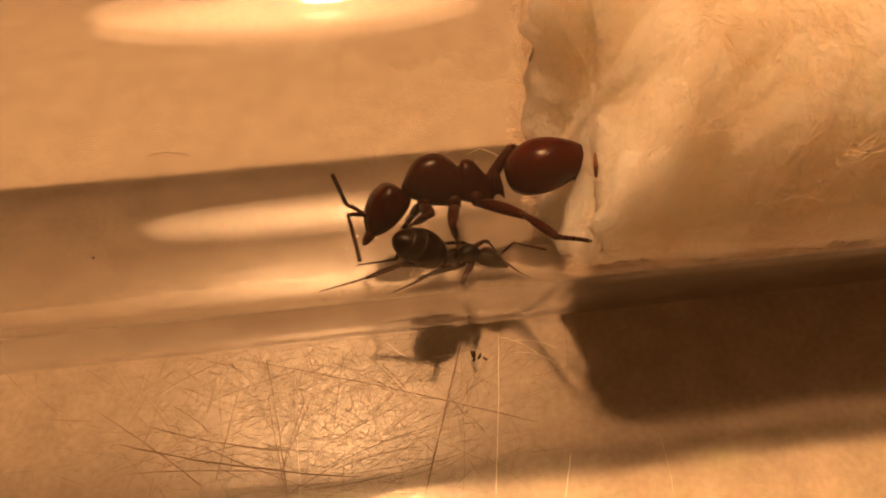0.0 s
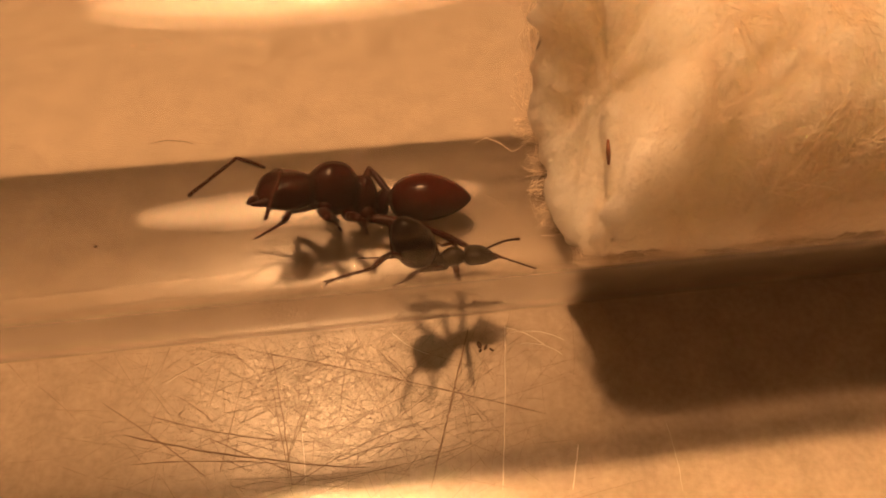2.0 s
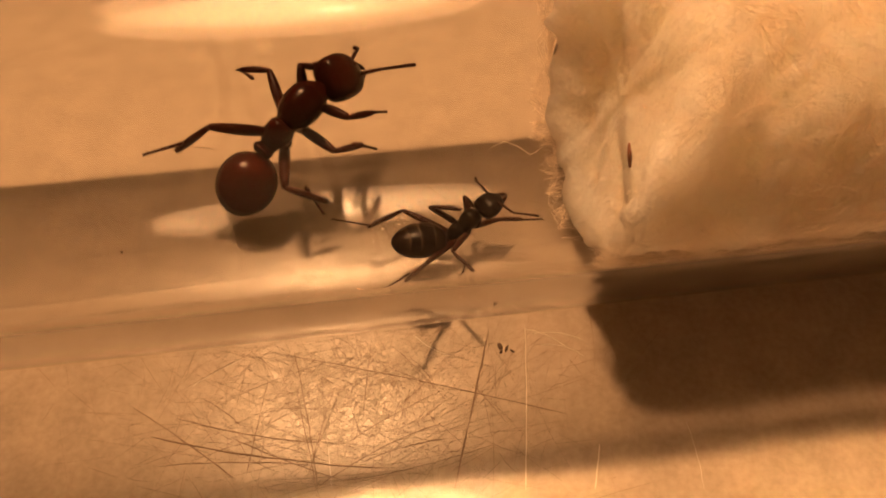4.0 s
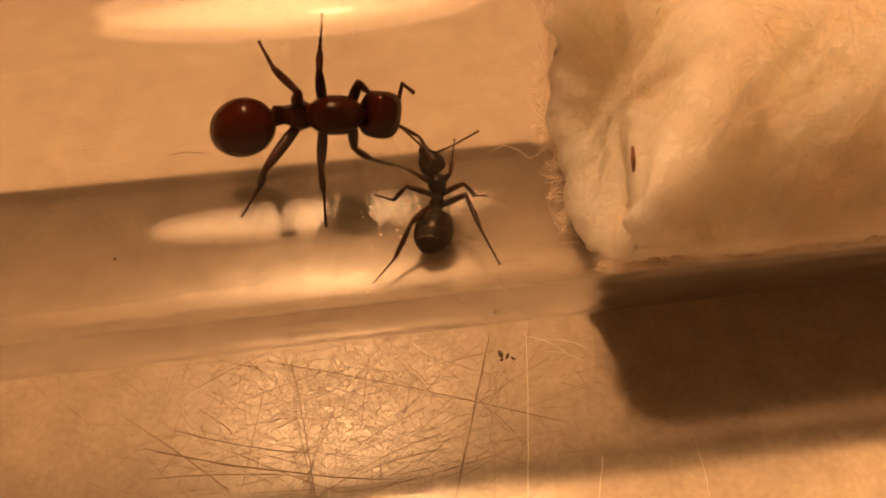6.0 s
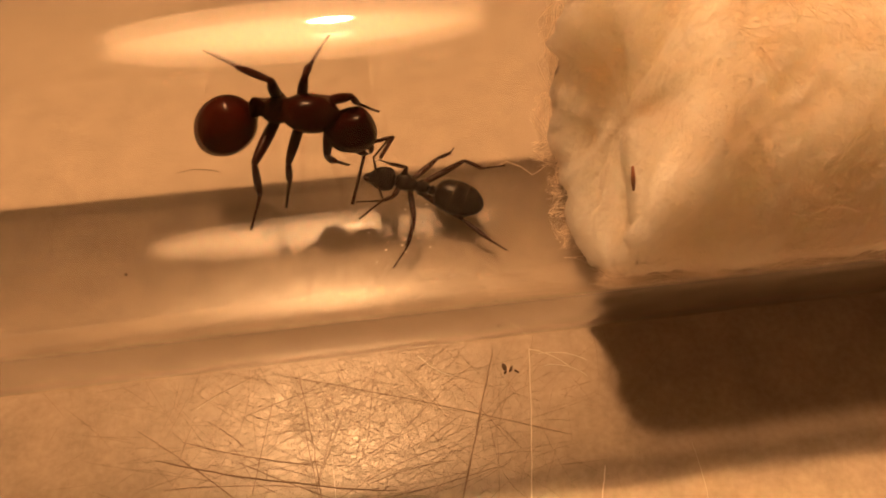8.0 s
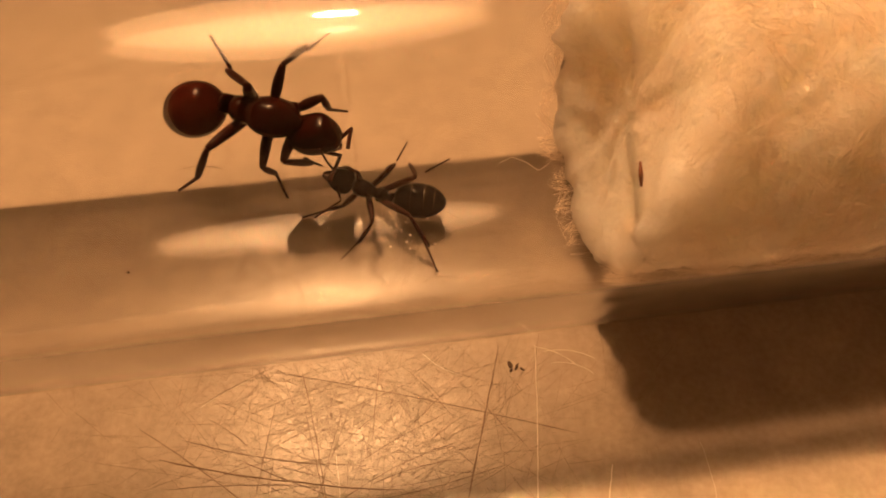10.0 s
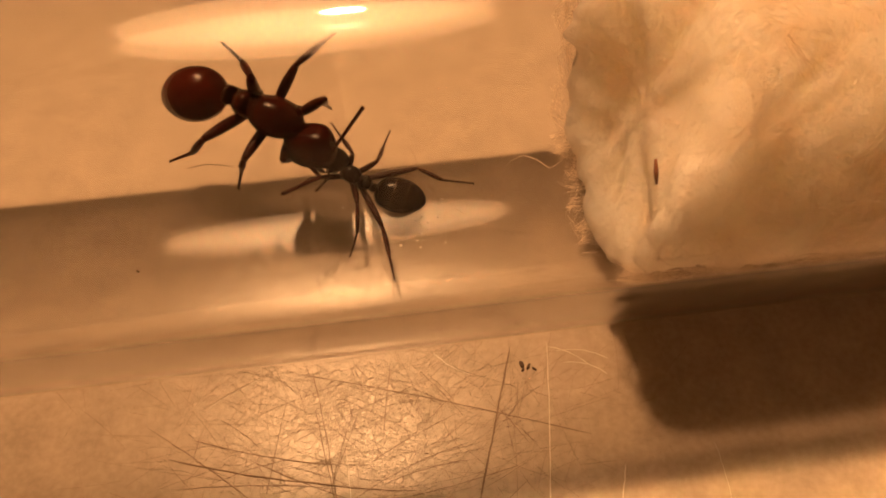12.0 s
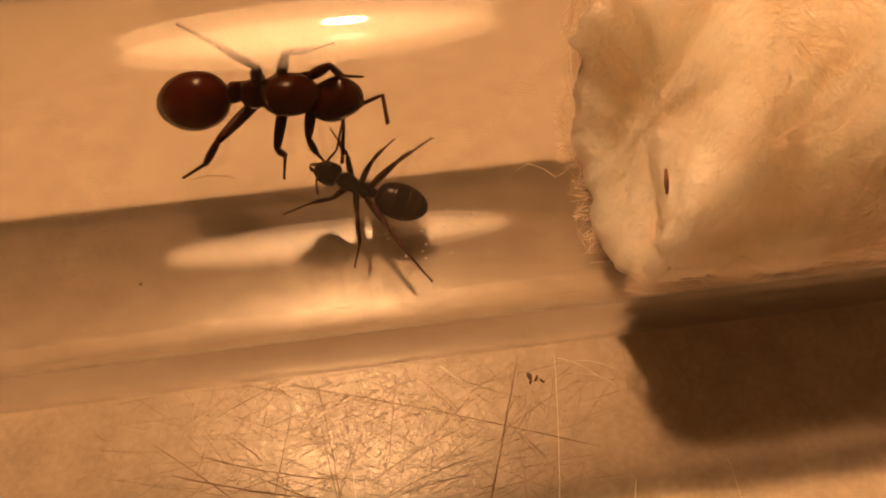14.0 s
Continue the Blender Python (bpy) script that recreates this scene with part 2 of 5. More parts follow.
def build_tube():
    root = tagged(new("test_tube"), "clear glass test tube lying on the table", "test tube")
    root.matrix_world = TUBE
    n = 2400
    ends = np.linspace(0.15, 1.5, 10)
    # place along the tube and radius, with the skin's own direction
    outer = [(70.0, R_OUT, 0, 1), (69.5, R_OUT, 0, 1), (20, R_OUT, 0, 1), (-20, R_OUT, 0, 1), (-58.0, R_OUT, 0, 1)] + [(-58 - R_OUT * math.sin(a), R_OUT * math.cos(a), -math.sin(a), math.cos(a)) for a in ends]
    inner = [(-58 - R_IN * math.sin(a), R_IN * math.cos(a), math.sin(a), -math.cos(a)) for a in ends[::-1]] + [(-58.0, R_IN, 0, -1), (-20, R_IN, 0, -1), (20, R_IN, 0, -1), (70.0, R_IN, 0, -1)]
    lip = [(70.0, R_IN, 1, 0), (70.0, R_OUT, 1, 0)]
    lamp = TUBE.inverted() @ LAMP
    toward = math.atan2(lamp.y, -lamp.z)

    def blocked_share(i):
        """How much of the lamp's light strip i blocks, in place of real refraction: all of it edge-on, less where it
        strikes squarely.
        """
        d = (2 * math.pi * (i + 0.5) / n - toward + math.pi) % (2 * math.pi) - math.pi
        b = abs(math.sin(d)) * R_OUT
        if b > BLOCK_ALL:
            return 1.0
        return BLOCK_IN if math.cos(d) > 0 else float(np.interp(b, *(BLOCK_FRONT if d < 0 else BLOCK_BACK)))

    # scatters blocking strips round the wall so their shadows blend into bands
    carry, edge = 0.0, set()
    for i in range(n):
        carry += blocked_share(i)
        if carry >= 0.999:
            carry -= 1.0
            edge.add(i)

    def skin(name, profile, strips, label):
        """strips: for each step of the profile, the strips round the tube."""
        verts, faces, normals = [], [], []
        for x, r, nx, nr in profile:
            for i in range(n):
                s, c = math.sin(2 * math.pi * i / n), math.cos(2 * math.pi * i / n)
                verts.append((x * MM, r * s * MM, -r * c * MM))
                normals.append((nx, nr * s, -nr * c))
        for k in range(len(profile) - 1):
            p = [Vector(verts[v]) for v in (k * n, k * n + 1, (k + 1) * n)]
            flip = (p[1] - p[0]).cross(p[2] - p[0]).dot(Vector(normals[k * n])) > 0
            for i in strips(k):
                j = (i + 1) % n
                f = (k * n + i, k * n + j, (k + 1) * n + j, (k + 1) * n + i)
                faces.append(f if flip else f[::-1])
        used = sorted({v for f in faces for v in f})
        index = {v: k for k, v in enumerate(used)}
        me = bpy.data.meshes.new(name)
        me.from_pydata([verts[v] for v in used], [], [[index[v] for v in f] for f in faces])
        me.polygons.foreach_set("use_smooth", [True] * len(faces))
        me.normals_split_custom_set_from_vertices([normals[v] for v in used])
        me.materials.append(GLASS)
        ob = new(name, me)
        ob.parent = root
        return tagged(ob, label)

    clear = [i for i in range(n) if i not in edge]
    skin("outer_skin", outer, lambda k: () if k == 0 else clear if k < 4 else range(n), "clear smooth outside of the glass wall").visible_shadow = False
    skin("inner_skin", inner, lambda k: range(n), "clear smooth inside of the glass wall").visible_shadow = False
    skin("lip", lip, lambda k: range(n), "ground glass lip").visible_shadow = False
    # strips split off the wall to block lamplight and cast the shadow bands
    skin("shadow_strips", outer, lambda k: range(n) if k == 0 else sorted(edge) if k < 4 else (), "thin clear glass strips added to the wall to cast its shadow bands")
    bm = bmesh.new()
    ring = [[Vector((70.0 + 0.9 * math.cos(b), (R_OUT + 0.75 + 0.7 * math.sin(b)) * math.sin(2 * math.pi * i / 64), -(R_OUT + 0.75 + 0.7 * math.sin(b)) * math.cos(2 * math.pi * i / 64))) * MM for i in range(64)] for b in np.linspace(0, 2 * math.pi, 13)[:-1]]
    loft(bm, ring + ring[:1], caps=False)
    bmesh.ops.remove_doubles(bm, verts=bm.verts, dist=1e-7)
    part("rim", bm, GLASS, root, "rounded glass rim at the mouth").visible_shadow = False
    return root


build_tube()


def tube_point(s, angle, r=R_IN):
    """A world place in millimetres in the tube: s along it, the angle from the lowest line towards the back."""
    a = radians(angle)
    return TUBE @ (Vector((s, r * math.sin(a), -r * math.cos(a))) * MM)


# ---- cotton plug ----
def build_cotton():
    rng = random.Random(5)
    root = tagged(new("cotton_plug"), "white cotton wool plug with loose fibres inside the tube", "cotton plug")
    root.matrix_world = TUBE
    bm = bmesh.new()
    n = 132
    def rim(a):
        """How far the plug begins, along the tube, at an angle from the lowest line."""
        return 6.2 + 5.4 * max(0.0, math.cos(a - radians(188))) ** 2 + 0.5 * noise.noise(Vector((2 * math.cos(a), 2 * math.sin(a), 3)))

    rings = []
    for u in (0.05, 0.2, 0.4, 0.6, 0.78, 0.9, 0.97):
        ring = []
        for i in range(n):
            a = 2 * math.pi * i / n
            q = Vector((u * 3 * math.cos(a), u * 3 * math.sin(a), 0.5))
            lump = noise.noise(q * 1.3) * 0.6 + noise.noise(q * 3.3) * 0.35 + noise.noise(q * 9) * 0.12
            x = rim(a) * u ** 2 + 8.9 * (1 - u ** 2) + lump + (0.9 if u > 0.95 else 0.15 if u > 0.85 else 0)
            ring.append(Vector((x, 8.0 * u * math.sin(a), -8.0 * u * math.cos(a))) * MM)
        rings.append(ring)
    for x in [*np.arange(1.0, 26, 0.36), *np.arange(26.5, 55, 1.5)]:
        ring = []
        for i in range(n):
            a = 2 * math.pi * i / n
            q = Vector((x * 0.4, 2.2 * math.cos(a), 2.2 * math.sin(a)))
            streak = noise.noise(Vector((x * 0.9 + 5.0 * a, x * 0.35 - 3.0 * math.sin(a), 7)))
            lump = noise.noise(q) * 0.5 + noise.noise(q * 3.1) * 0.35 + noise.noise(q * 8.0) * 0.14 + 0.4 * (abs(streak) - 0.3)
            rr = 8.26 - max(0.0, 0.5 - lump) * 0.9
            ring.append(Vector((max(rim(a), 6.0) + x, rr * math.sin(a), -rr * math.cos(a))) * MM)
        rings.append(ring)
    loft(bm, rings)
    part("wad", bm, COTTON, root, "dense white cotton wool")
    # loose fibres on the skin and the face
    verts, faces = [], []

    def strand(p, d, length, r, curl):
        stray = abs(rng.gauss(0, 0.1))
        steps, base = 6, len(verts)
        d = d.normalized()
        for k in range(steps):
            off = Vector((rng.gauss(0, 1), rng.gauss(0, 1), rng.gauss(0, 1))) * curl
            d = (d + off).normalized()
            q = math.hypot(p.y, p.z)
            edge = rim(math.atan2(p.y, -p.z)) * (q / 8.3) ** 2 + 8.9 * (1 - min(1, q / 8.3) ** 2) - stray
            if p.x < edge:
                d = Vector((abs(d.x) + 0.3, d.y, d.z)).normalized()
            if q > 8.3:
                p = Vector((p.x, p.y * 8.28 / q, p.z * 8.28 / q))
                out = Vector((0, p.y, p.z)).normalized()
                d = (d - out * (d.dot(out) + 0.1)).normalized()
            u = d.orthogonal().normalized()
            v = d.cross(u)
            for j in range(3):
                a = 2 * math.pi * j / 3
                verts.append((p + (u * math.cos(a) + v * math.sin(a)) * r) * MM)
            if k:
                for j in range(3):
                    a, b = base + (k - 1) * 3, base + k * 3
                    faces.append((a + j, a + (j + 1) % 3, b + (j + 1) % 3, b + j))
            p = p + d * (length / steps)
    def wisp(p, d, count, length, spread, r, curl):
        """A bundle of strands that run much alike."""
        for _ in range(count):
            off = Vector((rng.gauss(0, 1), rng.gauss(0, 1), rng.gauss(0, 1))) * spread
            turn = Vector((rng.gauss(0, 1), rng.gauss(0, 1), rng.gauss(0, 1))) * 0.22
            strand(p + off, d + turn, length * rng.uniform(0.6, 1.2), r * rng.uniform(0.7, 1.3), curl)

    for _ in range(330):
        a, u = rng.uniform(0, 2 * math.pi), math.sqrt(rng.random())
        r = 8.0 * u
        p = Vector((rim(a) * u * u + 8.9 * (1 - u * u) + abs(rng.gauss(0.45, 0.3)), r * math.sin(a), -r * math.cos(a)))
        d = Vector((rng.gauss(0.0, 0.5), rng.gauss(0, 1), rng.gauss(0, 1))).normalized()
        wisp(p, d, 13, rng.uniform(0.8, 2.2), 0.16, 0.006, 0.22)
    for _ in range(420):
        a = rng.uniform(0, 2 * math.pi)
        depth = 8.25 - abs(rng.gauss(0, 0.4))
        p = Vector((rim(a) + rng.random() ** 1.3 * 27, depth * math.sin(a), -depth * math.cos(a)))
        t = Vector((0, math.cos(a), math.sin(a)))
        d = (t * rng.gauss(0, 1) + Vector((rng.gauss(0, 0.8), 0, 0))).normalized()
        wisp(p, d, 14, rng.uniform(1.5, 4.5), 0.2, 0.010, 0.16)
    for _ in range(170):
        a = rng.uniform(0, 2 * math.pi)
        u = rng.uniform(0.86, 1.0)
        p = Vector((rim(a) * u * u + 8.9 * (1 - u * u) + abs(rng.gauss(0.25, 0.3)), 8.2 * u * math.sin(a), -8.2 * u * math.cos(a)))
        d = Vector((rng.gauss(0.0, 0.4), math.cos(a) * rng.gauss(0, 1), math.sin(a) * rng.gauss(0, 1))).normalized()
        wisp(p, d, 12, rng.uniform(0.3, 0.9), 0.22, 0.0026, 0.3)
    for _ in range(150):
        a = rng.uniform(0, 2 * math.pi)
        p = Vector((rim(a) + rng.uniform(1, 22), 8.1 * math.sin(a), -8.1 * math.cos(a)))
        d = Vector((rng.gauss(0.5, 0.25), math.cos(a) * 0.8, math.sin(a) * 0.8)).normalized()
        wisp(p, d, 30, rng.uniform(1.2, 3.2), 0.24, 0.006, 0.1)
    me = bpy.data.meshes.new("fibres")
    me.from_pydata(verts, [], faces)
    me.materials.append(FIBRE)
    ob = new("fibres", me)
    ob.parent = root
    tagged(ob, "fine tangled white cotton fibres", kind="stuff")


build_cotton()


# ---- scratches, dirt and drawn light ripples on the table ----
def build_scratches():
    rng = random.Random(11)

    def groove(bm, pts, w, steep=0.5, lift=0.006):
        """A thin raised burr along points on the table, in millimetres."""
        rows = []
        for i, (x, y) in enumerate(pts):
            a, b = pts[max(i - 1, 0)], pts[min(i + 1, len(pts) - 1)]
            d = Vector((b[0] - a[0], b[1] - a[1], 0)).normalized()
            s = Vector((-d.y, d.x, 0))
            k = w * (0.25 if i in (0, len(pts) - 1) else rng.uniform(0.7, 1.2))
            p = Vector((x, y, 0))
            rows.append([bm.verts.new((p - s * k + Vector((0, 0, 0.0))) * MM), bm.verts.new((p + Vector((0, 0, k * steep + lift))) * MM), bm.verts.new((p + s * k) * MM)])
        for r, q in zip(rows, rows[1:]):
            bm.faces.new((r[0], r[1], q[1], q[0]))
            bm.faces.new((r[1], r[2], q[2], q[1]))

    def arc(x0, y0, x1, y1, sag=0.0, n=12, shake=0.012):
        out = []
        for i in range(n + 1):
            u = i / n
            px, py = x0 + (x1 - x0) * u, y0 + (y1 - y0) * u
            d = Vector((-(y1 - y0), x1 - x0)).normalized() * sag * 4 * u * (1 - u)
            out.append((px + d.x + rng.gauss(0, shake), py + d.y + rng.gauss(0, shake)))
        return out
    dark = [
        (-9.28, -1.3, 6.36, -4.78, 0.15, 0.03),
        (-7.96, -1.2, -5.93, -8.62, 0.1, 0.03),
        (2.55, 0.21, 0.63, -8.63, 0, 0.04),
        (-15.92, -4.45, -9.96, -8.24, 0.1, 0.03),
        (-14.57, -6.07, -2.26, -7.63, -0.3, 0.04),
        (-13.54, -5.05, -6.14, -6.37, -0.2, 0.03),
        (-9.08, -2.76, -9.46, -8.03, 0, 0.025),
        (-3.84, -0.64, -4.01, -5.21, 0, 0.02),
        (-2.79, -0.81, 0.18, -4.02, 0.1, 0.02),
        (1.62, -3.09, 3.24, -5.22, 0, 0.02),
        (-12.33, -4, -10.11, -5.5, 0.1, 0.025),
        (-5.93, -8.57, 0.17, -5.22, 0.3, 0.025),
        (-4.77, -6.37, -0.11, -3.55, 0.1, 0.02),
        (-10.57, -6.07, -4.63, -8.3, -0.1, 0.025),
        (-13.82, -7.61, -6.03, -7.54, 0.2, 0.025),
        (-5.58, -3.08, -6.41, -7.76, 0, 0.02),
        (-7.57, -3.39, -6.09, -8.3, 0, 0.025),
        (-1.88, -1.47, -0.4, -3.09, 0.1, 0.02),
        (-4.89, -8.3, 2.64, -6.38, -0.2, 0.02),
        (-3.89, -7.35, 0.44, -6.09, 0.2, 0.02),
        (-12.26, -7.34, -8.64, -6.08, 0.1, 0.02),
        (-8.48, -5.2, -1.87, -1.8, 0.1, 0.015),
        (-6.52, -8.03, -5.27, -3.39, 0, 0.02),
        (-4.87, -0.8, -5.13, -5.21, 0.1, 0.012),
        (-8.37, -1.46, -2.41, -3.08, 0, 0.012),
    ]
    pale = [
        (4.53, 0.38, 4.02, -8.64, 0.05, 0.03),
        (7.84, -6.39, 7.36, -8.64, 0, 0.03),
        (12.34, -5.09, 12.59, -8.65, 0.1, 0.012),
        # the next three pale arcs draw caustic light ripples beside the plug's shadow
        (4.43, 0.21, 6.73, -0.99, 0.2, 0.025),
        (4.86, -0.14, 7.67, -0.55, 0.3, 0.025),
        (5.25, -0.82, 7.56, -1.49, 0.3, 0.02),
        (-1.61, -0.13, 0.48, -1.48, -0.2, 0.02),
        (-5.78, -5.79, -5.27, -8.62, 0, 0.012),
        (-13.02, -3.38, -10.68, -1.79, 0.1, 0.015),
    ]
    for name, rows, mat, label in (("scratch", dark, SCRATCH_DARK, "long dark scratch in the plastic table top"), ("pale_scratch_and_ripple", pale, SCRATCH_AND_RIPPLE, "long pale scratches and drawn light ripples in the plastic table top")):
        for x0, y0, x1, y1, sag, w in rows:
            bm = bmesh.new()
            groove(bm, arc(x0, y0, x1, y1, sag), w)
            tagged(finish(name, bm, mat, smooth=False), label, "scratch", group="scratches in the table top", kind="structure")
    for name, count, mat, label in (("fine_scratches", 2200, SCRATCH_GLOSSY, "countless fine scratches in the beige plastic table top"), ("fine_dirty_scratches", 1300, SCRATCH_DARK, "fine dirt-filled scratches in the beige plastic table top")):
        bm = bmesh.new()
        for _ in range(count):
            x, y = rng.gauss(-5.0, 5.5), rng.gauss(-5.0, 2.8)
            a, ln = rng.uniform(0, math.pi), rng.uniform(0.15, 1.0) ** 2.5 * 7.0
            groove(bm, arc(x, y, x + ln * math.cos(a), y + ln * math.sin(a), rng.gauss(0, 0.02) * ln, 3, 0.003), rng.uniform(0.005, 0.013), *((0.35, 0.002) if mat is SCRATCH_GLOSSY else ()))
        tagged(finish(name, bm, mat, smooth=False), label, "scratches", kind="stuff")


build_scratches()


# ---- small bits in the tube and on the table ----
def lump(name, place, size, mat, label, category, seed, parent=None):
    rng = random.Random(seed)
    bm = bmesh.new()
    bmesh.ops.create_icosphere(bm, subdivisions=2, radius=1)
    for v in bm.verts:
        v.co *= 0.75 + 0.5 * rng.random()
        v.co = Vector((v.co.x * size[0], v.co.y * size[1], v.co.z * size[2])) * MM
    ob = finish(name, bm, mat)
    ob.matrix_world = Matrix.Translation(place) @ pose(0, 0, 0, 0, 0, rng.uniform(0, 180))
    return tagged(ob, label, category)


def rod(name, points, r, mat, label, category):
    bm = bmesh.new()
    pts = [Vector(p) / MM for p in points]
    base = pts[0].copy()
    tubes(bm, [p - base for p in pts], [r * (0.5 if i in (0, len(pts) - 1) else 1) for i in range(len(pts))], sides=6)
    ob = finish(name, bm, mat)
    ob.matrix_world = Matrix.Translation(base * MM)
    return tagged(ob, label, category)


lump("dirt_speck", tube_point(-17.8, -2.1, 8.33), (0.09, 0.09, 0.07), DEBRIS, "tiny dark dirt speck on the inside of the glass", "dirt", 1)
rod("splinter", [tube_point(6.3, -123.5, 8.3), tube_point(6.33, -120, 8.3), tube_point(6.36, -117, 8.3)], 0.1, SPLINTER, "thin dark brown splinter caught in the cotton", "splinter")
rod("loose_fibre", [tube_point(3.4, 30, 8.3), tube_point(4.2, 32, 8.25), tube_point(5.0, 29, 8.2), tube_point(5.6, 25, 8.25), tube_point(6.0, 26, 8.3), tube_point(6.6, 29, 8.3)], 0.025, FIBRE, "pale loose cotton fibre on the glass", "fibre")
rod("wall_hair", [tube_point(-15.0, 41, 8.36), tube_point(-14.0, 42, 8.34), tube_point(-13.0, 41, 8.35), tube_point(-12.5, 39.5, 8.36)], 0.02, DEBRIS, "thin dark hair lying on the inside of the glass", "hair")
for x, y, sx, sy, seed in ((3.1, -0.95, 0.22, 0.12, 4), (3.45, -1.05, 0.2, 0.07, 5), (3.75, -1.2, 0.14, 0.05, 6), (3.15, -1.25, 0.07, 0.12, 7)):
    lump("crumb", Vector((x * MM, y * MM, 0.05 * MM)), (sx, sy, 0.07), DEBRIS, "tiny dark crumb lying on the table top", "crumb", seed)


def build_residue():
    rng = random.Random(21)
    bm = bmesh.new()
    for _ in range(34):
        s, a = rng.gauss(-2.5, 1.6), rng.gauss(6, 7)
        p = tube_point(s, a, 8.37)
        m = Matrix.Translation(p) @ Matrix.Diagonal((*(Vector((1, rng.uniform(0.5, 1), 0.4)) * rng.uniform(0.03, 0.10) * MM), 1))
        bmesh.ops.create_icosphere(bm, subdivisions=1, radius=1, matrix=m)
    tagged(finish("dried_residue", bm, FIBRE), "pale dried droplets and crumbs on the glass", "residue", kind="stuff")


build_residue()


def build_threads():
    rng = random.Random(33)
    bm = bmesh.new()
    for _ in range(80):
        s, a = rng.uniform(-14, 6), rng.gauss(-14, 16)
        turn, bend = rng.uniform(0, math.pi), rng.gauss(0, 0.25)
        pts = []
        for _ in range(rng.randint(3, 6)):
            pts.append(tube_point(s, a, 8.38) / MM)
            s += 0.45 * math.cos(turn)
            a += 3.0 * math.sin(turn)
            turn += bend + rng.gauss(0, 0.2)
        tubes(bm, pts, [rng.uniform(0.006, 0.012)] * len(pts), sides=3)
    tagged(finish("fine_threads", bm, THREAD), "fine dusty cotton threads stuck to the inside of the glass", "threads", kind="stuff")


build_threads()


# ---- ants ----
# sizes in millimetres; x ahead, y to the left, z up on the ant, from the middle of its trunk
BIG = dict(
    trunk=[(2.12, 0.3, 0.2, 0.2), (1.98, 0.34, 0.32, 0.34), (1.72, 0.44, 0.62, 0.7), (1.25, 0.54, 0.92, 1.08), (0.55, 0.52, 0.98, 1.26), (0.1, 0.44, 0.9, 1.22), (-0.3, 0.3, 0.76, 1.04), (-0.52, 0.2, 0.6, 0.86), (-0.62, 0.18, 0.58, 0.84), (-0.82, 0.26, 0.68, 1.04), (-1.3, 0.16, 0.66, 1.02), (-1.7, -0.08, 0.52, 0.72), (-1.95, -0.26, 0.46, 0.44), (-2.08, -0.34, 0.26, 0.24)],
    node=[(-0.05, -0.42, 0.2, 0.18), (0.0, -0.1, 0.42, 0.45), (0.16, 0.28, 0.52, 0.62), (0.34, 0.28, 0.52, 0.62), (0.5, -0.1, 0.42, 0.42), (0.56, -0.42, 0.2, 0.18)],
    gaster=[(0.0, 0.0, 0.2, 0.2), (0.07, 0.02, 0.56, 0.54), (0.38, 0.06, 1.06, 0.96), (1.0, 0.1, 1.4, 1.24), (1.8, 0.1, 1.48, 1.32), (2.6, 0.04, 1.32, 1.15), (3.3, -0.05, 0.95, 0.82), (3.7, -0.12, 0.6, 0.52), (3.95, -0.16, 0.32, 0.27), (4.05, -0.18, 0.1, 0.09)],
    head=[(0.0, 0.0, 0.3, 0.3), (0.05, 0.02, 0.72, 0.52), (0.28, 0.05, 1.08, 0.78), (0.9, 0.06, 1.2, 0.88), (1.6, 0.0, 1.14, 0.8), (2.08, -0.08, 0.86, 0.6), (2.4, -0.16, 0.55, 0.4), (2.55, -0.2, 0.34, 0.24)],
    neck=(2.16, 0.0, 0.26), waist=(-2.0, 0.0, -0.25), gaster_joint=(-2.75, 0.0, 0.05), eye=(1.15, 0.98, 0.36, 0.26), mandible=(2.35, 0.3, -0.22, 0.85), socket=(1.95, 0.38, 0.3),
    hips=((1.15, 0.5, -0.62), (-0.15, 0.52, -0.75), (-1.25, 0.48, -0.72)),
    legs=((1.9, 1.5, 2.1), (2.5, 1.5, 1.8), (3.0, 2.3, 2.0)), feeler=(1.4, 2.75), thick=1.0)
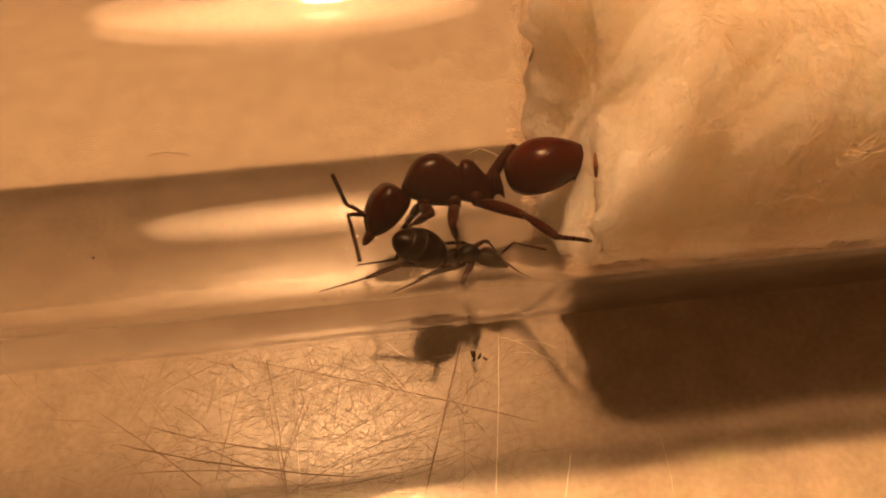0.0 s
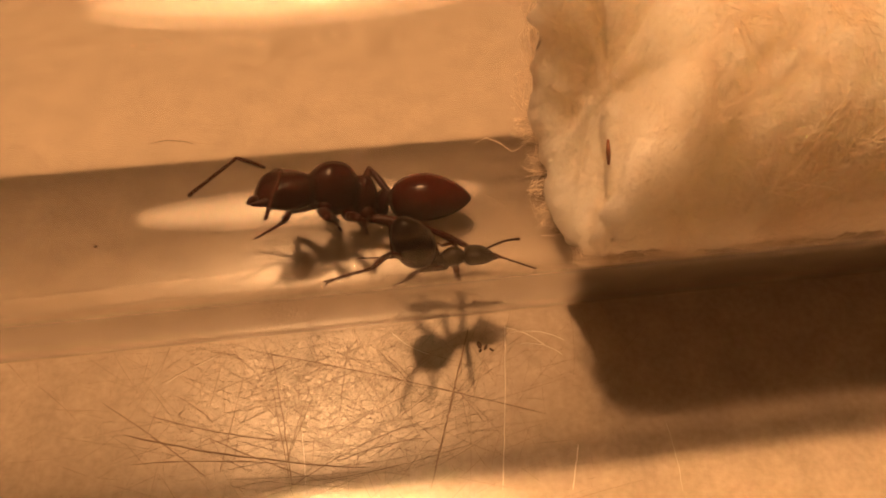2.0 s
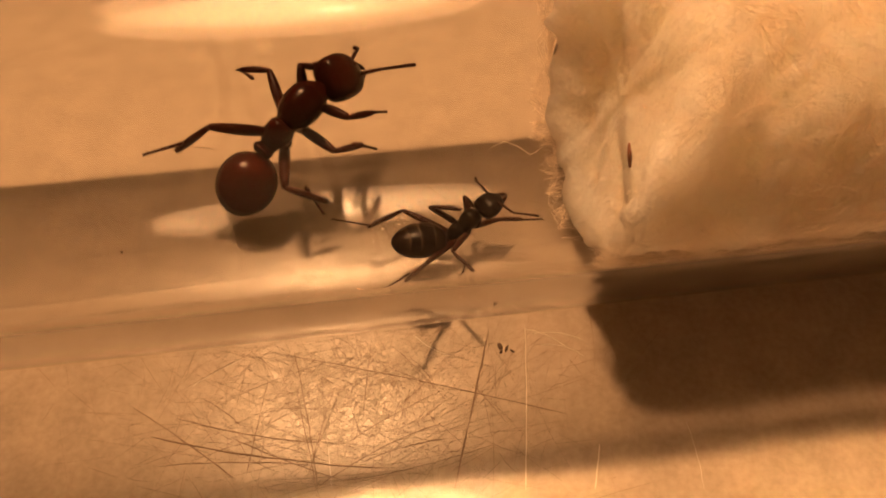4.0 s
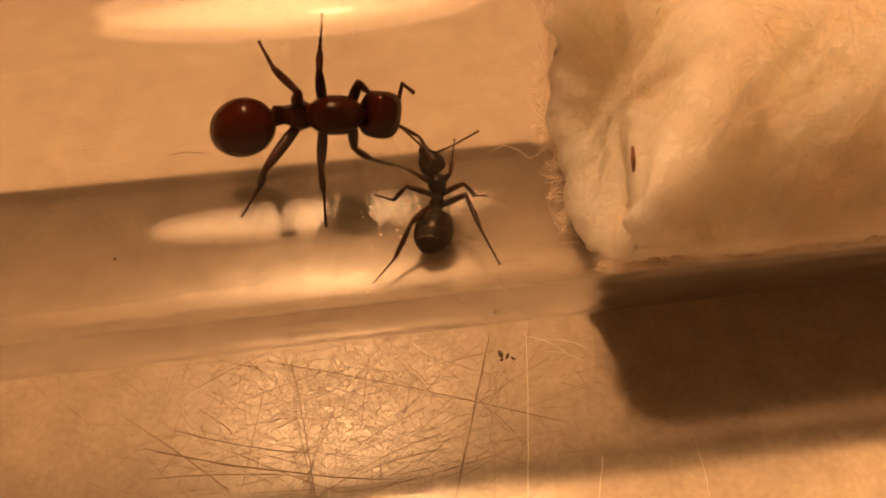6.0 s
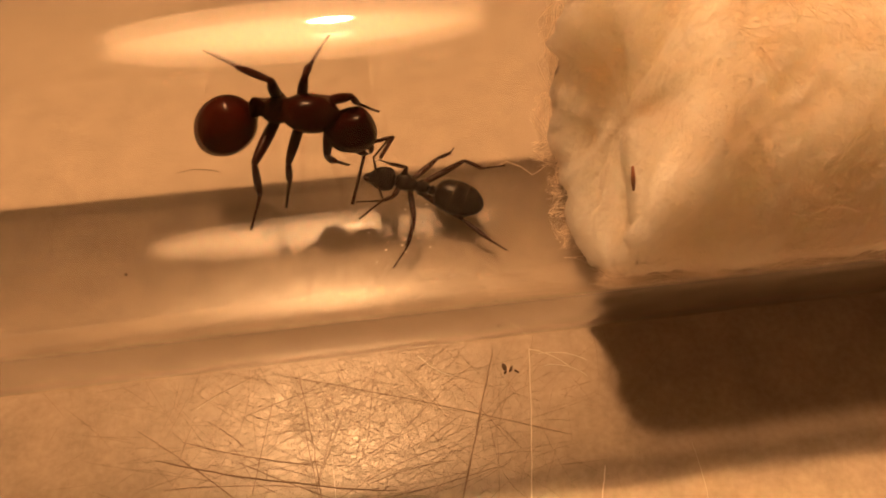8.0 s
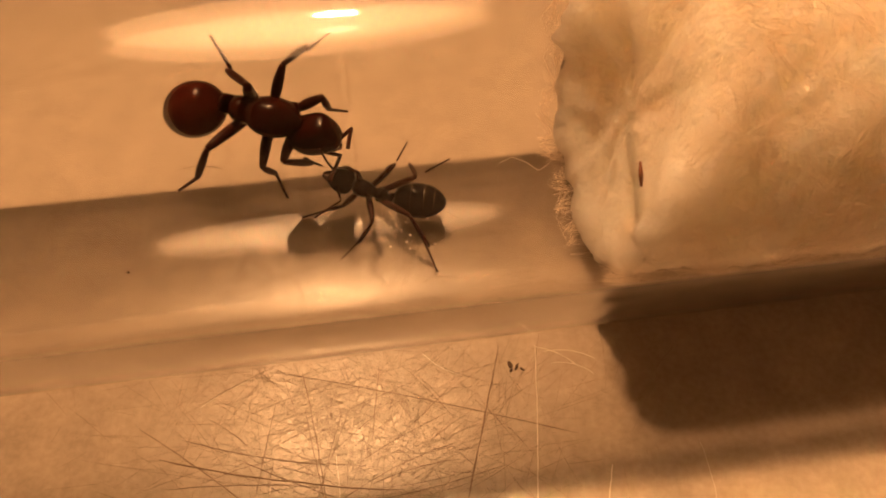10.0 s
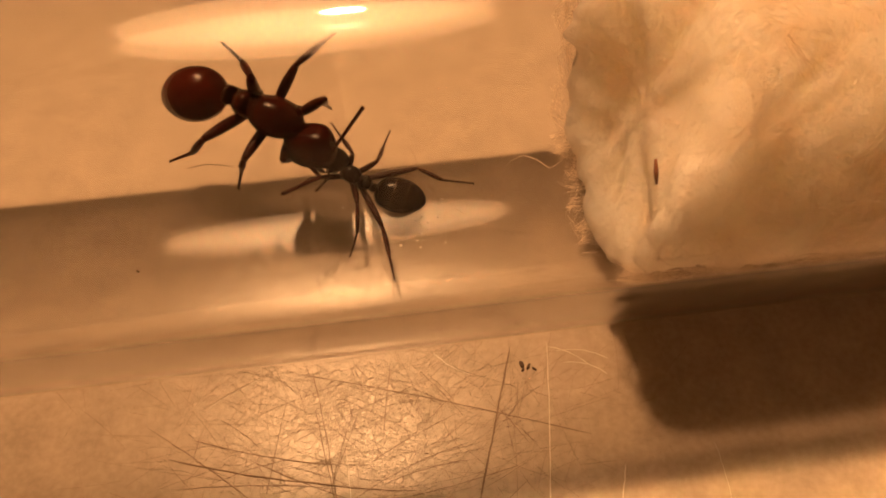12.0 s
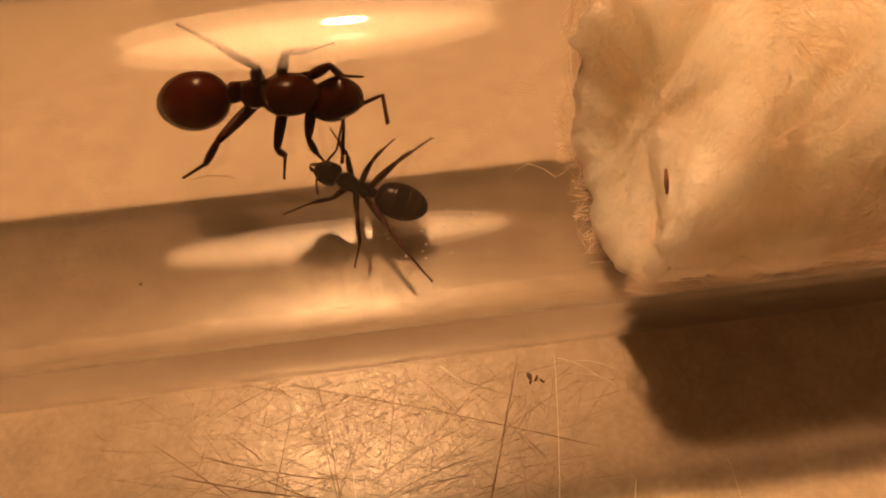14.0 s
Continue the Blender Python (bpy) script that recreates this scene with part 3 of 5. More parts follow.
SMALL = dict(
    trunk=[(1.02, 0.18, 0.1, 0.1), (0.97, 0.19, 0.26, 0.24), (0.75, 0.22, 0.42, 0.44), (0.42, 0.23, 0.47, 0.53), (0.12, 0.16, 0.4, 0.45), (-0.1, 0.06, 0.29, 0.33), (-0.2, 0.04, 0.27, 0.31), (-0.4, 0.07, 0.34, 0.43), (-0.7, 0.0, 0.32, 0.4), (-0.92, -0.12, 0.22, 0.24), (-1.02, -0.18, 0.12, 0.12)],
    node=[(-0.05, -0.2, 0.1, 0.1), (0.02, 0.0, 0.22, 0.26), (0.1, 0.1, 0.26, 0.34), (0.18, 0.08, 0.25, 0.32), (0.26, -0.05, 0.18, 0.2), (0.3, -0.18, 0.1, 0.1)],
    gaster=[(0.0, 0.0, 0.12, 0.12), (0.06, 0.02, 0.4, 0.38), (0.3, 0.08, 0.74, 0.7), (0.8, 0.1, 0.92, 0.87), (1.4, 0.08, 0.97, 0.9), (1.95, 0.0, 0.86, 0.76), (2.4, -0.06, 0.6, 0.52), (2.66, -0.08, 0.3, 0.25), (2.74, -0.09, 0.07, 0.06)],
    head=[(0.0, 0.0, 0.14, 0.14), (0.05, 0.0, 0.42, 0.32), (0.25, 0.03, 0.62, 0.44), (0.65, 0.03, 0.65, 0.46), (1.0, -0.03, 0.54, 0.38), (1.25, -0.1, 0.34, 0.25), (1.36, -0.14, 0.2, 0.15)],
    neck=(1.0, 0.0, 0.18), waist=(-1.0, 0.0, -0.12), gaster_joint=(-1.26, 0.0, -0.1), eye=(0.72, 0.5, 0.22, 0.16), mandible=(1.22, 0.16, -0.12, 0.42), socket=(1.0, 0.18, 0.2),
    hips=((0.55, 0.24, -0.28), (0.0, 0.25, -0.3), (-0.55, 0.24, -0.3)),
    legs=((1.3, 1.15, 1.5), (1.95, 1.6, 1.4), (2.7, 2.0, 2.1)), feeler=(1.1, 1.6), thick=0.62)


def grown(spec, k):
    """The same ant, k times as large."""
    def times(v):
        return [times(u) for u in v] if isinstance(v, (list, tuple)) else v * k
    return {key: times(v) for key, v in spec.items()}


BIG, SMALL = grown(BIG, 1.12), grown(SMALL, 1.10)


def aim(a, d, up):
    """The pose at a whose x goes along d, with z as near to up as may be."""
    x = Vector(d).normalized()
    y = Vector(up).cross(x)
    if y.length < 1e-4:
        y = Vector((0, 1, 0))
    y.normalize()
    z = x.cross(y)
    m = Matrix((x, y, z)).transposed().to_4x4()
    m.translation = Vector(a) * MM
    return m


def mirrored(p, side):
    return Vector((p[0], p[1] * side, p[2]))


def limb(length, r0, r1, bow=0.05, hairs=0, seed=1):
    """A slightly bowed, swelling leg piece along x, with short bristles."""
    bm = bmesh.new()
    pts, rad = [], []
    for i in range(9):
        u = i / 8
        pts.append((length * u, 0, bow * math.sin(math.pi * u)))
        rad.append((r0 * (1 - u) + r1 * u) * (0.72 + 0.45 * math.sin(math.pi * min(1, u * 0.95 + 0.05)) ** 0.8))
    tubes(bm, pts, rad, sides=10)
    rng = random.Random(seed)
    for _ in range(hairs):
        u, a = rng.uniform(0.1, 0.98), rng.uniform(0, 2 * math.pi)
        p = Vector((length * u, math.cos(a) * r1, math.sin(a) * r1 + bow * math.sin(math.pi * u)))
        q = p + Vector((0.12, math.cos(a) * 0.09, math.sin(a) * 0.09)) * rng.uniform(0.6, 1.3)
        tubes(bm, [p, q], [0.012, 0.004], sides=3)
    return bm


def beads(length, r0, r1, count, hook=False):
    """A jointed tarsus or feeler tip along x."""
    bm = bmesh.new()
    pts, rad = [], []
    for i in range(count):
        for k, f in ((0.0, 0.7), (0.35, 1.0), (0.75, 1.08), (0.97, 0.75)):
            u = (i + k) / count
            pts.append((length * u, 0, 0))
            rad.append((r0 * (1 - u) + r1 * u) * f)
    tubes(bm, pts, rad, sides=8)
    if hook:
        for s in (-1, 1):
            tubes(bm, [(length * 0.97, 0, 0), (length + 0.08, 0.06 * s, -0.01), (length + 0.12, 0.1 * s, -0.07)], [r1, r1 * 0.6, 0.006], sides=5)
    return bm


def build_ant(name, spec, label, mats):
    body_mat, gaster_mat, leg_mat, band_mat = mats
    k = spec["thick"]
    root = tagged(new(name), label, "ant")
    bm = bmesh.new()
    body(bm, spec["trunk"], square=2.3, steps=4)
    for s in (1, -1):
        for h in spec["hips"]:
            x, y, z = h
            tubes(bm, [(x * 0.9, y * s * 0.6, z * 0.35), (x, y * s, z * 0.8), (x - 0.05, y * s * 1.08, z * 1.1), (x - 0.08, y * s * 1.12, z * 1.3)], [0.34 * k, 0.36 * k, 0.3 * k, 0.15 * k], sides=12)
    part("trunk", bm, body_mat, root)
    bm = bmesh.new()
    body(bm, spec["node"], square=2.2)
    bm.transform(Matrix.Translation(Vector(spec["waist"]) * MM) @ pose(0, 0, 0, 0, 0, 180))
    part("waist_node", bm, body_mat, root)
    # gaster, along its own x, with overlapping plates
    bm = bmesh.new()
    body(bm, spec["gaster"], square=2.0, sides=36, steps=5)
    gaster = part("gaster", bm, gaster_mat, root, "rounded glossy gaster")
    length = spec["gaster"][-1][0]
    lift, wide = (1.004, 0.03) if k > 1 else (1.01, 0.055)
    for u in (0.36, 0.62, 0.8):
        x = length * u
        st = spline(spec["gaster"], 6)
        cols = list(zip(*st))
        bm = bmesh.new()
        rings = []
        for dx, f in ((-0.02 - wide, 0.99), (-wide, lift), (wide, lift), (wide + 0.02, 0.99)):
            z, w, h = (float(np.interp(x + dx, cols[0], c)) for c in cols[1:])
            rings.append([Vector((x + dx, w * f * math.cos(2 * math.pi * i / 36), z + h * f * math.sin(2 * math.pi * i / 36))) * MM for i in range(36)])
        loft(bm, rings, caps=False)
        part("plate_edge", bm, band_mat, gaster)
    # head
    bm = bmesh.new()
    body(bm, spec["head"], square=2.8, sides=32, steps=5)
    head = part("head", bm, body_mat, root, "smooth rounded head")
    ex, ey, ez, er = spec["eye"]
    mx, my, mz, ml = spec["mandible"]
    for s in (1, -1):
        bm = bmesh.new()
        bmesh.ops.create_uvsphere(bm, u_segments=16, v_segments=10, radius=1, matrix=Matrix.Translation(Vector((ex, ey * s, ez)) * MM) @ Matrix.Diagonal((er * MM, er * 0.5 * MM, er * 0.85 * MM, 1)))
        part("eye", bm, EYE, head)
        bm = bmesh.new()
        tubes(bm, [(mx, my * s, mz), (mx + ml * 0.45, my * s * 1.05, mz - 0.06 * k), (mx + ml * 0.85, my * s * 0.5, mz - 0.1 * k), (mx + ml, my * s * 0.08, mz - 0.12 * k)], [0.2 * k, 0.19 * k, 0.12 * k, 0.03 * k], sides=8)
        part("mandible", bm, leg_mat, head)
    joints = {"root": root, "head": head, "gaster": gaster}
    gaster.matrix_local = aim(spec["gaster_joint"], (-1, 0, -0.2), (0, 0, 1))
    head.matrix_local = aim(spec["neck"], (1, 0, -0.5), (0, 0, 1))
    for side, s in (("l", 1), ("r", -1)):
        scape, tip = spec["feeler"]
        a = part("antenna", limb(scape, 0.085 * k, 0.1 * k, 0.04, 0), leg_mat, root)
        b = part("antenna_tip", beads(tip, 0.09 * k, 0.10 * k, 10), leg_mat, a)
        joints["a" + side] = (a, b)
        for n in range(3):
            f, t, g = spec["legs"][n]
            w = (1.0, 1.0, 1.1)[n] * k
            femur = part("leg", limb(f, 0.25 * w, 0.21 * w, 0.06, 0, n), leg_mat, root)
            tibia = part("tibia", limb(t, 0.14 * w, 0.17 * w, 0.03, 18, n + 7), leg_mat, femur)
            tarsus = part("tarsus", beads(g, 0.10 * w, 0.065 * w, 5, True), leg_mat, femur)
            joints[side + str(n + 1)] = (femur, tibia, tarsus)
    return joints


BIG_ANT = build_ant("red_ant", BIG, "large glossy dark red ant walking on the glass inside the tube", (CHITIN_RED, CHITIN_GASTER, CHITIN_LEG, CHITIN_GASTER))
SMALL_ANT = build_ant("black_ant", SMALL, "small black-brown ant with pale banded gaster inside the tube", (CHITIN_BLACK, CHITIN_BLACK, CHITIN_BROWN_LEG, CHITIN_AMBER))


# ---- motions ----
def smooth_turns(rows):
    """Adds rows half way where a thing turns far from one row to the next."""
    out = [rows[0]]
    for (t0, a), (t1, b) in zip(rows, rows[1:]):
        q0, q1 = a.to_quaternion(), b.to_quaternion()
        angle = q0.rotation_difference(q1).angle
        angle = min(angle, 2 * math.pi - angle)
        n = int(angle / radians(55)) + 1
        for i in range(1, n):
            u = i / n
            out.append((t0 + (t1 - t0) * u, Matrix.LocRotScale(a.translation.lerp(b.translation, u), q0.slerp(q1, u), None)))
        out.append((t1, b))
    return out


def move_ant(spec, joints, root_rows, poses):
    """root_rows: seconds, place in mm, turn in degrees. poses: for head, gaster (a direction), feelers (two points) and legs (three points), in the ant's own millimetres."""
    walk(joints["root"], smooth_turns([(t, pose(x * MM, y * MM, z * MM, rx, ry, rz)) for t, x, y, z, rx, ry, rz in root_rows]))
    up = Vector((0, 0, 1))
    neck, tail = Vector(spec["neck"]), Vector(spec["gaster_joint"])
    walk(joints["head"], smooth_turns([(t, aim(neck, p, up)) for t, *p in poses["head"]]))
    walk(joints["gaster"], smooth_turns([(t, aim(tail, p, up)) for t, *p in poses["gaster"]]))
    for side in "lr":
        a, b = joints["a" + side]
        rows_a, rows_b = [], []
        for t, x0, y0, z0, x1, y1, z1, x2, y2, z2 in poses["a" + side]:
            m = aim((x0, y0, z0), Vector((x1 - x0, y1 - y0, z1 - z0)), up)
            n = aim((x1, y1, z1), Vector((x2 - x1, y2 - y1, z2 - z1)), up)
            rows_a.append((t, m))
            rows_b.append((t, m.inverted() @ n))
        walk(a, smooth_turns(rows_a))
        walk(b, smooth_turns(rows_b))
        for n in range(3):
            femur, tibia, tarsus = joints[side + str(n + 1)]
            hip = mirrored(spec["hips"][n], 1 if side == "l" else -1) * 1.12
            rows_f, rows_t, rows_g = [], [], []
            for t, x1, y1, z1, x2, y2, z2, x3, y3, z3 in poses[side + str(n + 1)]:
                k, a, g = Vector((x1, y1, z1)), Vector((x2, y2, z2)), Vector((x3, y3, z3))
                m = aim(hip, k - hip, up)
                rows_f.append((t, m))
                rows_t.append((t, m.inverted() @ aim(k, a - k, up)))
                rows_g.append((t, m.inverted() @ aim(a, g - a, up)))
            walk(femur, smooth_turns(rows_f))
            walk(tibia, smooth_turns(rows_t))
            walk(tarsus, smooth_turns(rows_g))


def motions():
    move_ant(BIG, BIG_ANT, [
        (0, 1.64, 5.63, 5.84, 43.9, 3.9, -172.8),
        (0.5, 1.52, 5.11, 5.87, 44.1, 5.6, -170.4),
        (1, 1.6, 5.55, 5.48, 44, 3.3, -174.4),
        (1.5, -0.93, 1.93, 8.13, 44, -3.1, -174.9),
        (2, -4.31, 5.71, 3.89, 36.8, -33.2, -159.5),
        (2.2, -6.01, 5.4, 3.5, 35.3, -21.2, -158.3),
        (2.5, -11.12, 5.32, 3, 33.6, 14.1, 167.7),
        (2.7, -12.17, 6.48, 4.72, -23.9, 6.5, 148.3),
        (3, -10.93, 8.94, 6.47, 0.2, -10.2, 104.5),
        (3.2, -9.7, 9.64, 6.99, 15.6, -22.9, 85.5),
        (5.5, -6.09, 9.74, 5.9, 43.9, -6.6, -17.4),
        (6, -6.41, 10.27, 6.54, 49.4, -1.4, -0.3),
        (6.5, -6.34, 10.4, 6.7, 50, -2.6, -5.6),
        (7, -6.43, 10.85, 7.53, 56, -8.6, -10.6),
        (7.5, -6.86, 10.88, 7.77, 57.2, -9.2, -6.8),
        (8, -7.96, 10.75, 7.8, 55, -1.9, -9.4),
        (10.5, -9.94, 10.38, 7.63, 51, -2.9, -23.3),
        (11, -10.01, 10.44, 7.77, 53, -3.2, -19.7),
        (11.5, -10.19, 10.4, 7.77, 52.4, -4.2, -22.9),
        (12, -10.27, 10.34, 7.66, 45.4, 6.1, -27.3),
        (12.5, -10.47, 10.42, 7.93, 52.1, -2.5, -24),
        (13, -10.06, 10.69, 8.66, 60.6, -6.8, -13.7),
        (13.5, -9.6, 10.83, 9.13, 62.7, -6, -12.8),
        (14, -9.62, 10.85, 9.39, 64.6, -7.2, -9.8)],
        {
            "head": [(0, 0.723, 0.117, -0.681), (0.5, 0.663, 0.133, -0.736), (1, 0.659, 0.128, -0.741), (1.5, 0.585, 0.151, -0.797), (2, 0.93, 0.3, -0.2), (2.2, 0.535, -0.726, -0.432), (2.5, 0.949, 0.135, -0.286), (2.7, 0.941, 0.204, 0.271), (3, 0.985, 0.029, -0.173), (3.2, 0.921, -0.045, -0.388), (5.5, 0.467, -0.453, -0.759), (6, 0.5, -0.084, -0.862), (6.5, 0.527, -0.273, -0.805), (7, 0.479, -0.226, -0.848), (7.5, 0.359, -0.381, -0.852), (8, 0.314, -0.766, -0.561), (10.5, 0.244, -0.462, -0.852), (11, 0.252, -0.759, -0.6), (11.5, 0.261, -0.775, -0.575), (12, 0.294, -0.701, -0.649), (12.5, 0.192, -0.656, -0.73), (13, 0.295, -0.456, -0.84), (13.5, 0.204, -0.445, -0.872), (14, 0.277, -0.528, -0.803)],
            "gaster": [(0, -0.956, 0.154, 0.251), (0.5, -0.968, 0.207, -0.142), (1, -0.954, 0.199, -0.223), (1.5, -0.915, 0.236, -0.326), (2, -0.757, 0.57, 0.319), (2.2, -0.872, 0.443, 0.209), (2.5, -0.884, -0.381, -0.27), (2.7, -0.527, 0.009, -0.85), (3, -0.689, -0.412, -0.596), (3.2, -0.658, -0.338, -0.673), (5.5, -0.904, -0.225, -0.364), (6, -0.801, -0.365, -0.475), (6.5, -0.831, -0.443, -0.337), (7, -0.787, -0.615, -0.05), (7.5, -0.768, -0.567, -0.299), (8, -0.698, -0.659, -0.28), (10.5, -0.89, -0.379, -0.255), (11, -0.886, -0.34, -0.317), (11.5, -0.905, -0.361, -0.225), (12, -0.878, -0.398, -0.266), (12.5, -0.954, -0.3, 0.011), (13, -0.963, -0.226, -0.147), (13.5, -0.954, -0.289, -0.082), (14, -0.962, -0.261, -0.081)],
            "al": [(0, 4.15, 0.71, -0.95, 5.24, 0.74, -0.04, 5.48, 3.17, 1.79),
                (0.5, 4.03, 0.76, -1.09, 4.19, 0.71, 0.37, 3.0, 2.47, 2.78),
                (1, 4.02, 0.74, -1.1, 4.67, 0.74, 0.16, 5.18, 0.96, 2.92),
                (1.5, 3.85, 0.81, -1.25, 5.23, 0.84, -0.76, 6.86, 3.35, -1.01),
                (2, 4.51, 0.48, 0.97, 4.87, 2.1, 1.19, 6.3, 4.25, -1.21),
                (2.2, 4.01, -1.45, -0.35, 4.63, -2.78, -0.86, 6.27, -2.25, -3.62),
                (2.5, 4.52, 0.73, -0.02, 6.02, 0.69, 0.12, 6.33, 3.16, -1.69),
                (2.7, 4.29, 0.84, 1.21, 5.78, 0.39, 0.94, 4.48, 1.6, 3.07),
                (3, 4.62, 0.49, 0.25, 6.05, 1.08, 0.36, 4.64, 1.46, 3.04),
                (3.2, 4.58, 0.32, -0.25, 5.91, 0.8, -0.92, 5.12, 1.01, 2.05),
                (5.5, 3.92, -0.86, -1.15, 4.69, 0.18, -2.03, 6.04, -0.43, 0.48),
                (6, 3.87, 0.19, -1.42, 4.16, 1.62, -1.41, 4.99, 1.14, 1.66),
                (6.5, 4.01, -0.35, -1.26, 4.66, 0.94, -0.76, 7.35, 2.31, -0.91),
                (7, 3.91, -0.23, -1.38, 4.71, 0.89, -1.75, 7.1, 0.49, 0.04),
                (7.5, 3.71, -0.75, -1.4, 4.47, 0.35, -2.19, 5.73, -0.52, 0.52),
                (8, 3.57, -1.69, -0.65, 5.01, -1.2, -1.08, 5.02, -1.79, 1.82),
                (10.5, 3.46, -1.06, -1.39, 4.11, 0.17, -1.84, 6.22, -0.08, 0.47),
                (11, 3.44, -1.71, -0.76, 4.8, -1.22, -1.44, 7.76, -1.21, -2.45),
                (11.5, 3.45, -1.74, -0.69, 4.61, -0.87, -1.44, 6.5, 0.94, 0.27),
                (12, 3.54, -1.57, -0.87, 4.22, -0.23, -0.08, 5.42, 2.67, 1.23),
                (12.5, 3.31, -1.55, -1.07, 3.24, 0.06, -1.31, 4.07, 2.51, 0.46),
                (13, 3.57, -1.0, -1.36, 4.11, 0.36, -1.84, 5.89, 2.75, -2.12),
                (13.5, 3.38, -1.06, -1.44, 3.87, 0.35, -1.91, 6.07, 2.45, -1.15),
                (14, 3.53, -1.19, -1.27, 4.89, -0.69, -1.84, 5.94, -1.42, 0.99)],
            "ar": [(0, 4.3, -0.12, -0.95, 5.22, 1.06, -0.52, 4.75, 3.53, -2.8),
                (0.5, 4.2, -0.08, -1.09, 5.62, 0.3, -1.49, 7.45, 1.42, -3.81),
                (1, 4.18, -0.09, -1.1, 5.56, 0.29, -1.63, 6.94, 1.38, -4.31),
                (1.5, 4.06, -0.02, -1.25, 5.05, 0.29, -0.17, 5.02, 3.27, 0.59),
                (2, 4.53, -0.37, 0.97, 5.91, -0.84, 1.19, 8.3, -0.45, -1.21),
                (2.2, 3.34, -1.96, -0.35, 4.52, -2.4, 0.23, 6.94, -1.52, 1.2),
                (2.5, 4.65, -0.11, -0.02, 5.46, -1.5, -0.22, 6.28, -2.86, -3.3),
                (2.7, 4.47, 0.01, 1.21, 4.69, -1.41, 1.43, 3.77, -3.98, 1.98),
                (3, 4.64, -0.36, 0.25, 6.07, -0.93, -0.09, 5.27, -2.68, 2.33),
                (3.2, 4.54, -0.53, -0.25, 5.37, -1.76, 0.25, 4.93, -3.57, 2.7),
                (5.5, 3.32, -1.48, -1.15, 4.73, -1.27, -1.69, 6.02, -1.32, 0.9),
                (6, 3.73, -0.65, -1.42, 5.1, -1.47, -1.37, 5.89, -2.61, 1.54),
                (6.5, 3.61, -1.1, -1.26, 5.0, -1.85, -1.33, 6.08, -2.58, 1.53),
                (7, 3.54, -1.0, -1.38, 4.7, -1.55, -2.16, 6.01, -2.12, 0.47),
                (7.5, 3.09, -1.34, -1.4, 3.35, -2.35, -2.56, 3.09, -5.03, -0.98),
                (8, 2.78, -2.01, -0.65, 3.17, -2.62, -2.08, 2.81, -5.46, -1.19),
                (10.5, 2.71, -1.46, -1.39, 3.57, -1.47, -2.62, 4.55, -1.78, 0.38),
                (11, 2.63, -1.98, -0.76, 4.06, -1.79, -0.11, 5.15, -2.03, 2.7),
                (11.5, 2.65, -2.02, -0.69, 3.68, -2.76, 0.19, 4.11, -5.62, 1.0),
                (12, 2.75, -1.9, -0.87, 4.12, -2.09, 0.03, 3.75, -3.0, 2.73),
                (12.5, 2.49, -1.78, -1.07, 3.85, -1.33, -1.84, 6.23, 0.81, -1.95),
                (13, 2.86, -1.47, -1.36, 2.79, -2.64, -2.41, 3.81, -2.94, 0.48),
                (13.5, 2.6, -1.42, -1.44, 3.08, -2.22, -2.71, 4.32, -3.15, 0.04),
                (14, 2.77, -1.59, -1.27, 2.35, -2.65, -2.34, 3.09, -3.83, 0.43)],
            "l1": [(0, 1.05, 2.72, -0.78, 1.92, 1.41, -1.36, 2.57, -0.76, -2.02),
                (0.5, 2.45, 2.34, -0.02, 2.58, 2.6, -1.67, 2.96, 3.25, -3.9),
                (1, 2.77, 1.32, -2.29, 3.61, 2.03, -3.56, 5.19, 3.56, -4.37),
                (1.5, 1.6, 2.75, -0.67, 2.3, 1.41, -1.41, 2.58, 3.74, -1.44),
                (2, 2.18, 2.62, -0.79, 1.05, 1.4, -1.01, -0.32, -0.47, -1.4),
                (2.2, 1.5, 2.75, -0.68, 2.13, 1.23, -1.02, 1.71, -0.8, -2.14),
                (2.5, 0.66, 2.6, -0.6, 0.72, 2.47, -2.27, 0.37, 4.73, -2.83),
                (2.7, 2.78, 2.17, -0.17, 1.51, 3.2, 0.22, 3.46, 3.88, -0.9),
                (3, 2.94, 2.12, -0.53, 2.19, 2, 0.97, 3.93, 2.65, -0.47),
                (3.2, 1.8, 1.45, 1.15, 3, 1.47, -0.02, 4.28, 1.23, 1.94),
                (5.5, 3.22, 0.94, 0.35, 2.88, 0.78, -1.29, 2.31, 0.5, -3.56),
                (6, 2.07, 1.78, 0.9, 2.32, 1.23, -0.67, 3.36, 1.06, -2.77),
                (6.5, 2.23, 1.61, 0.94, 2.64, 1.19, -0.64, 3.58, 1.08, -2.79),
                (7, 2.45, 1.79, 0.69, 2.34, 1.36, -0.93, 3.3, 1.02, -3.04),
                (7.5, 2.57, 1.66, 0.7, 2.6, 1.05, -0.87, 3.34, 0.88, -3.09),
                (8, 3, 1.11, 0.58, 2.94, 0.54, -1, 3.61, -0.14, -3.14),
                (10.5, 3.12, 1.67, 0.02, 2.76, 0.9, -1.43, 2.65, 0.69, -3.77),
                (11, 3.14, 1.47, 0.19, 2.32, 0.78, -1.11, 1.78, 0.23, -3.33),
                (11.5, 3.18, 1.56, 0.01, 2.28, 0.9, -1.24, 1.71, 0.31, -3.45),
                (12, 2.83, 1.9, 0.22, 2.26, 1.45, -1.29, 1.67, 1.11, -3.55),
                (12.5, 3.1, 1.66, 0.06, 2.24, 0.98, -1.21, 1.93, 0.47, -3.48),
                (13, 3.14, 1.39, 0.26, 2.67, 0.61, -1.15, 2.13, -0.17, -3.31),
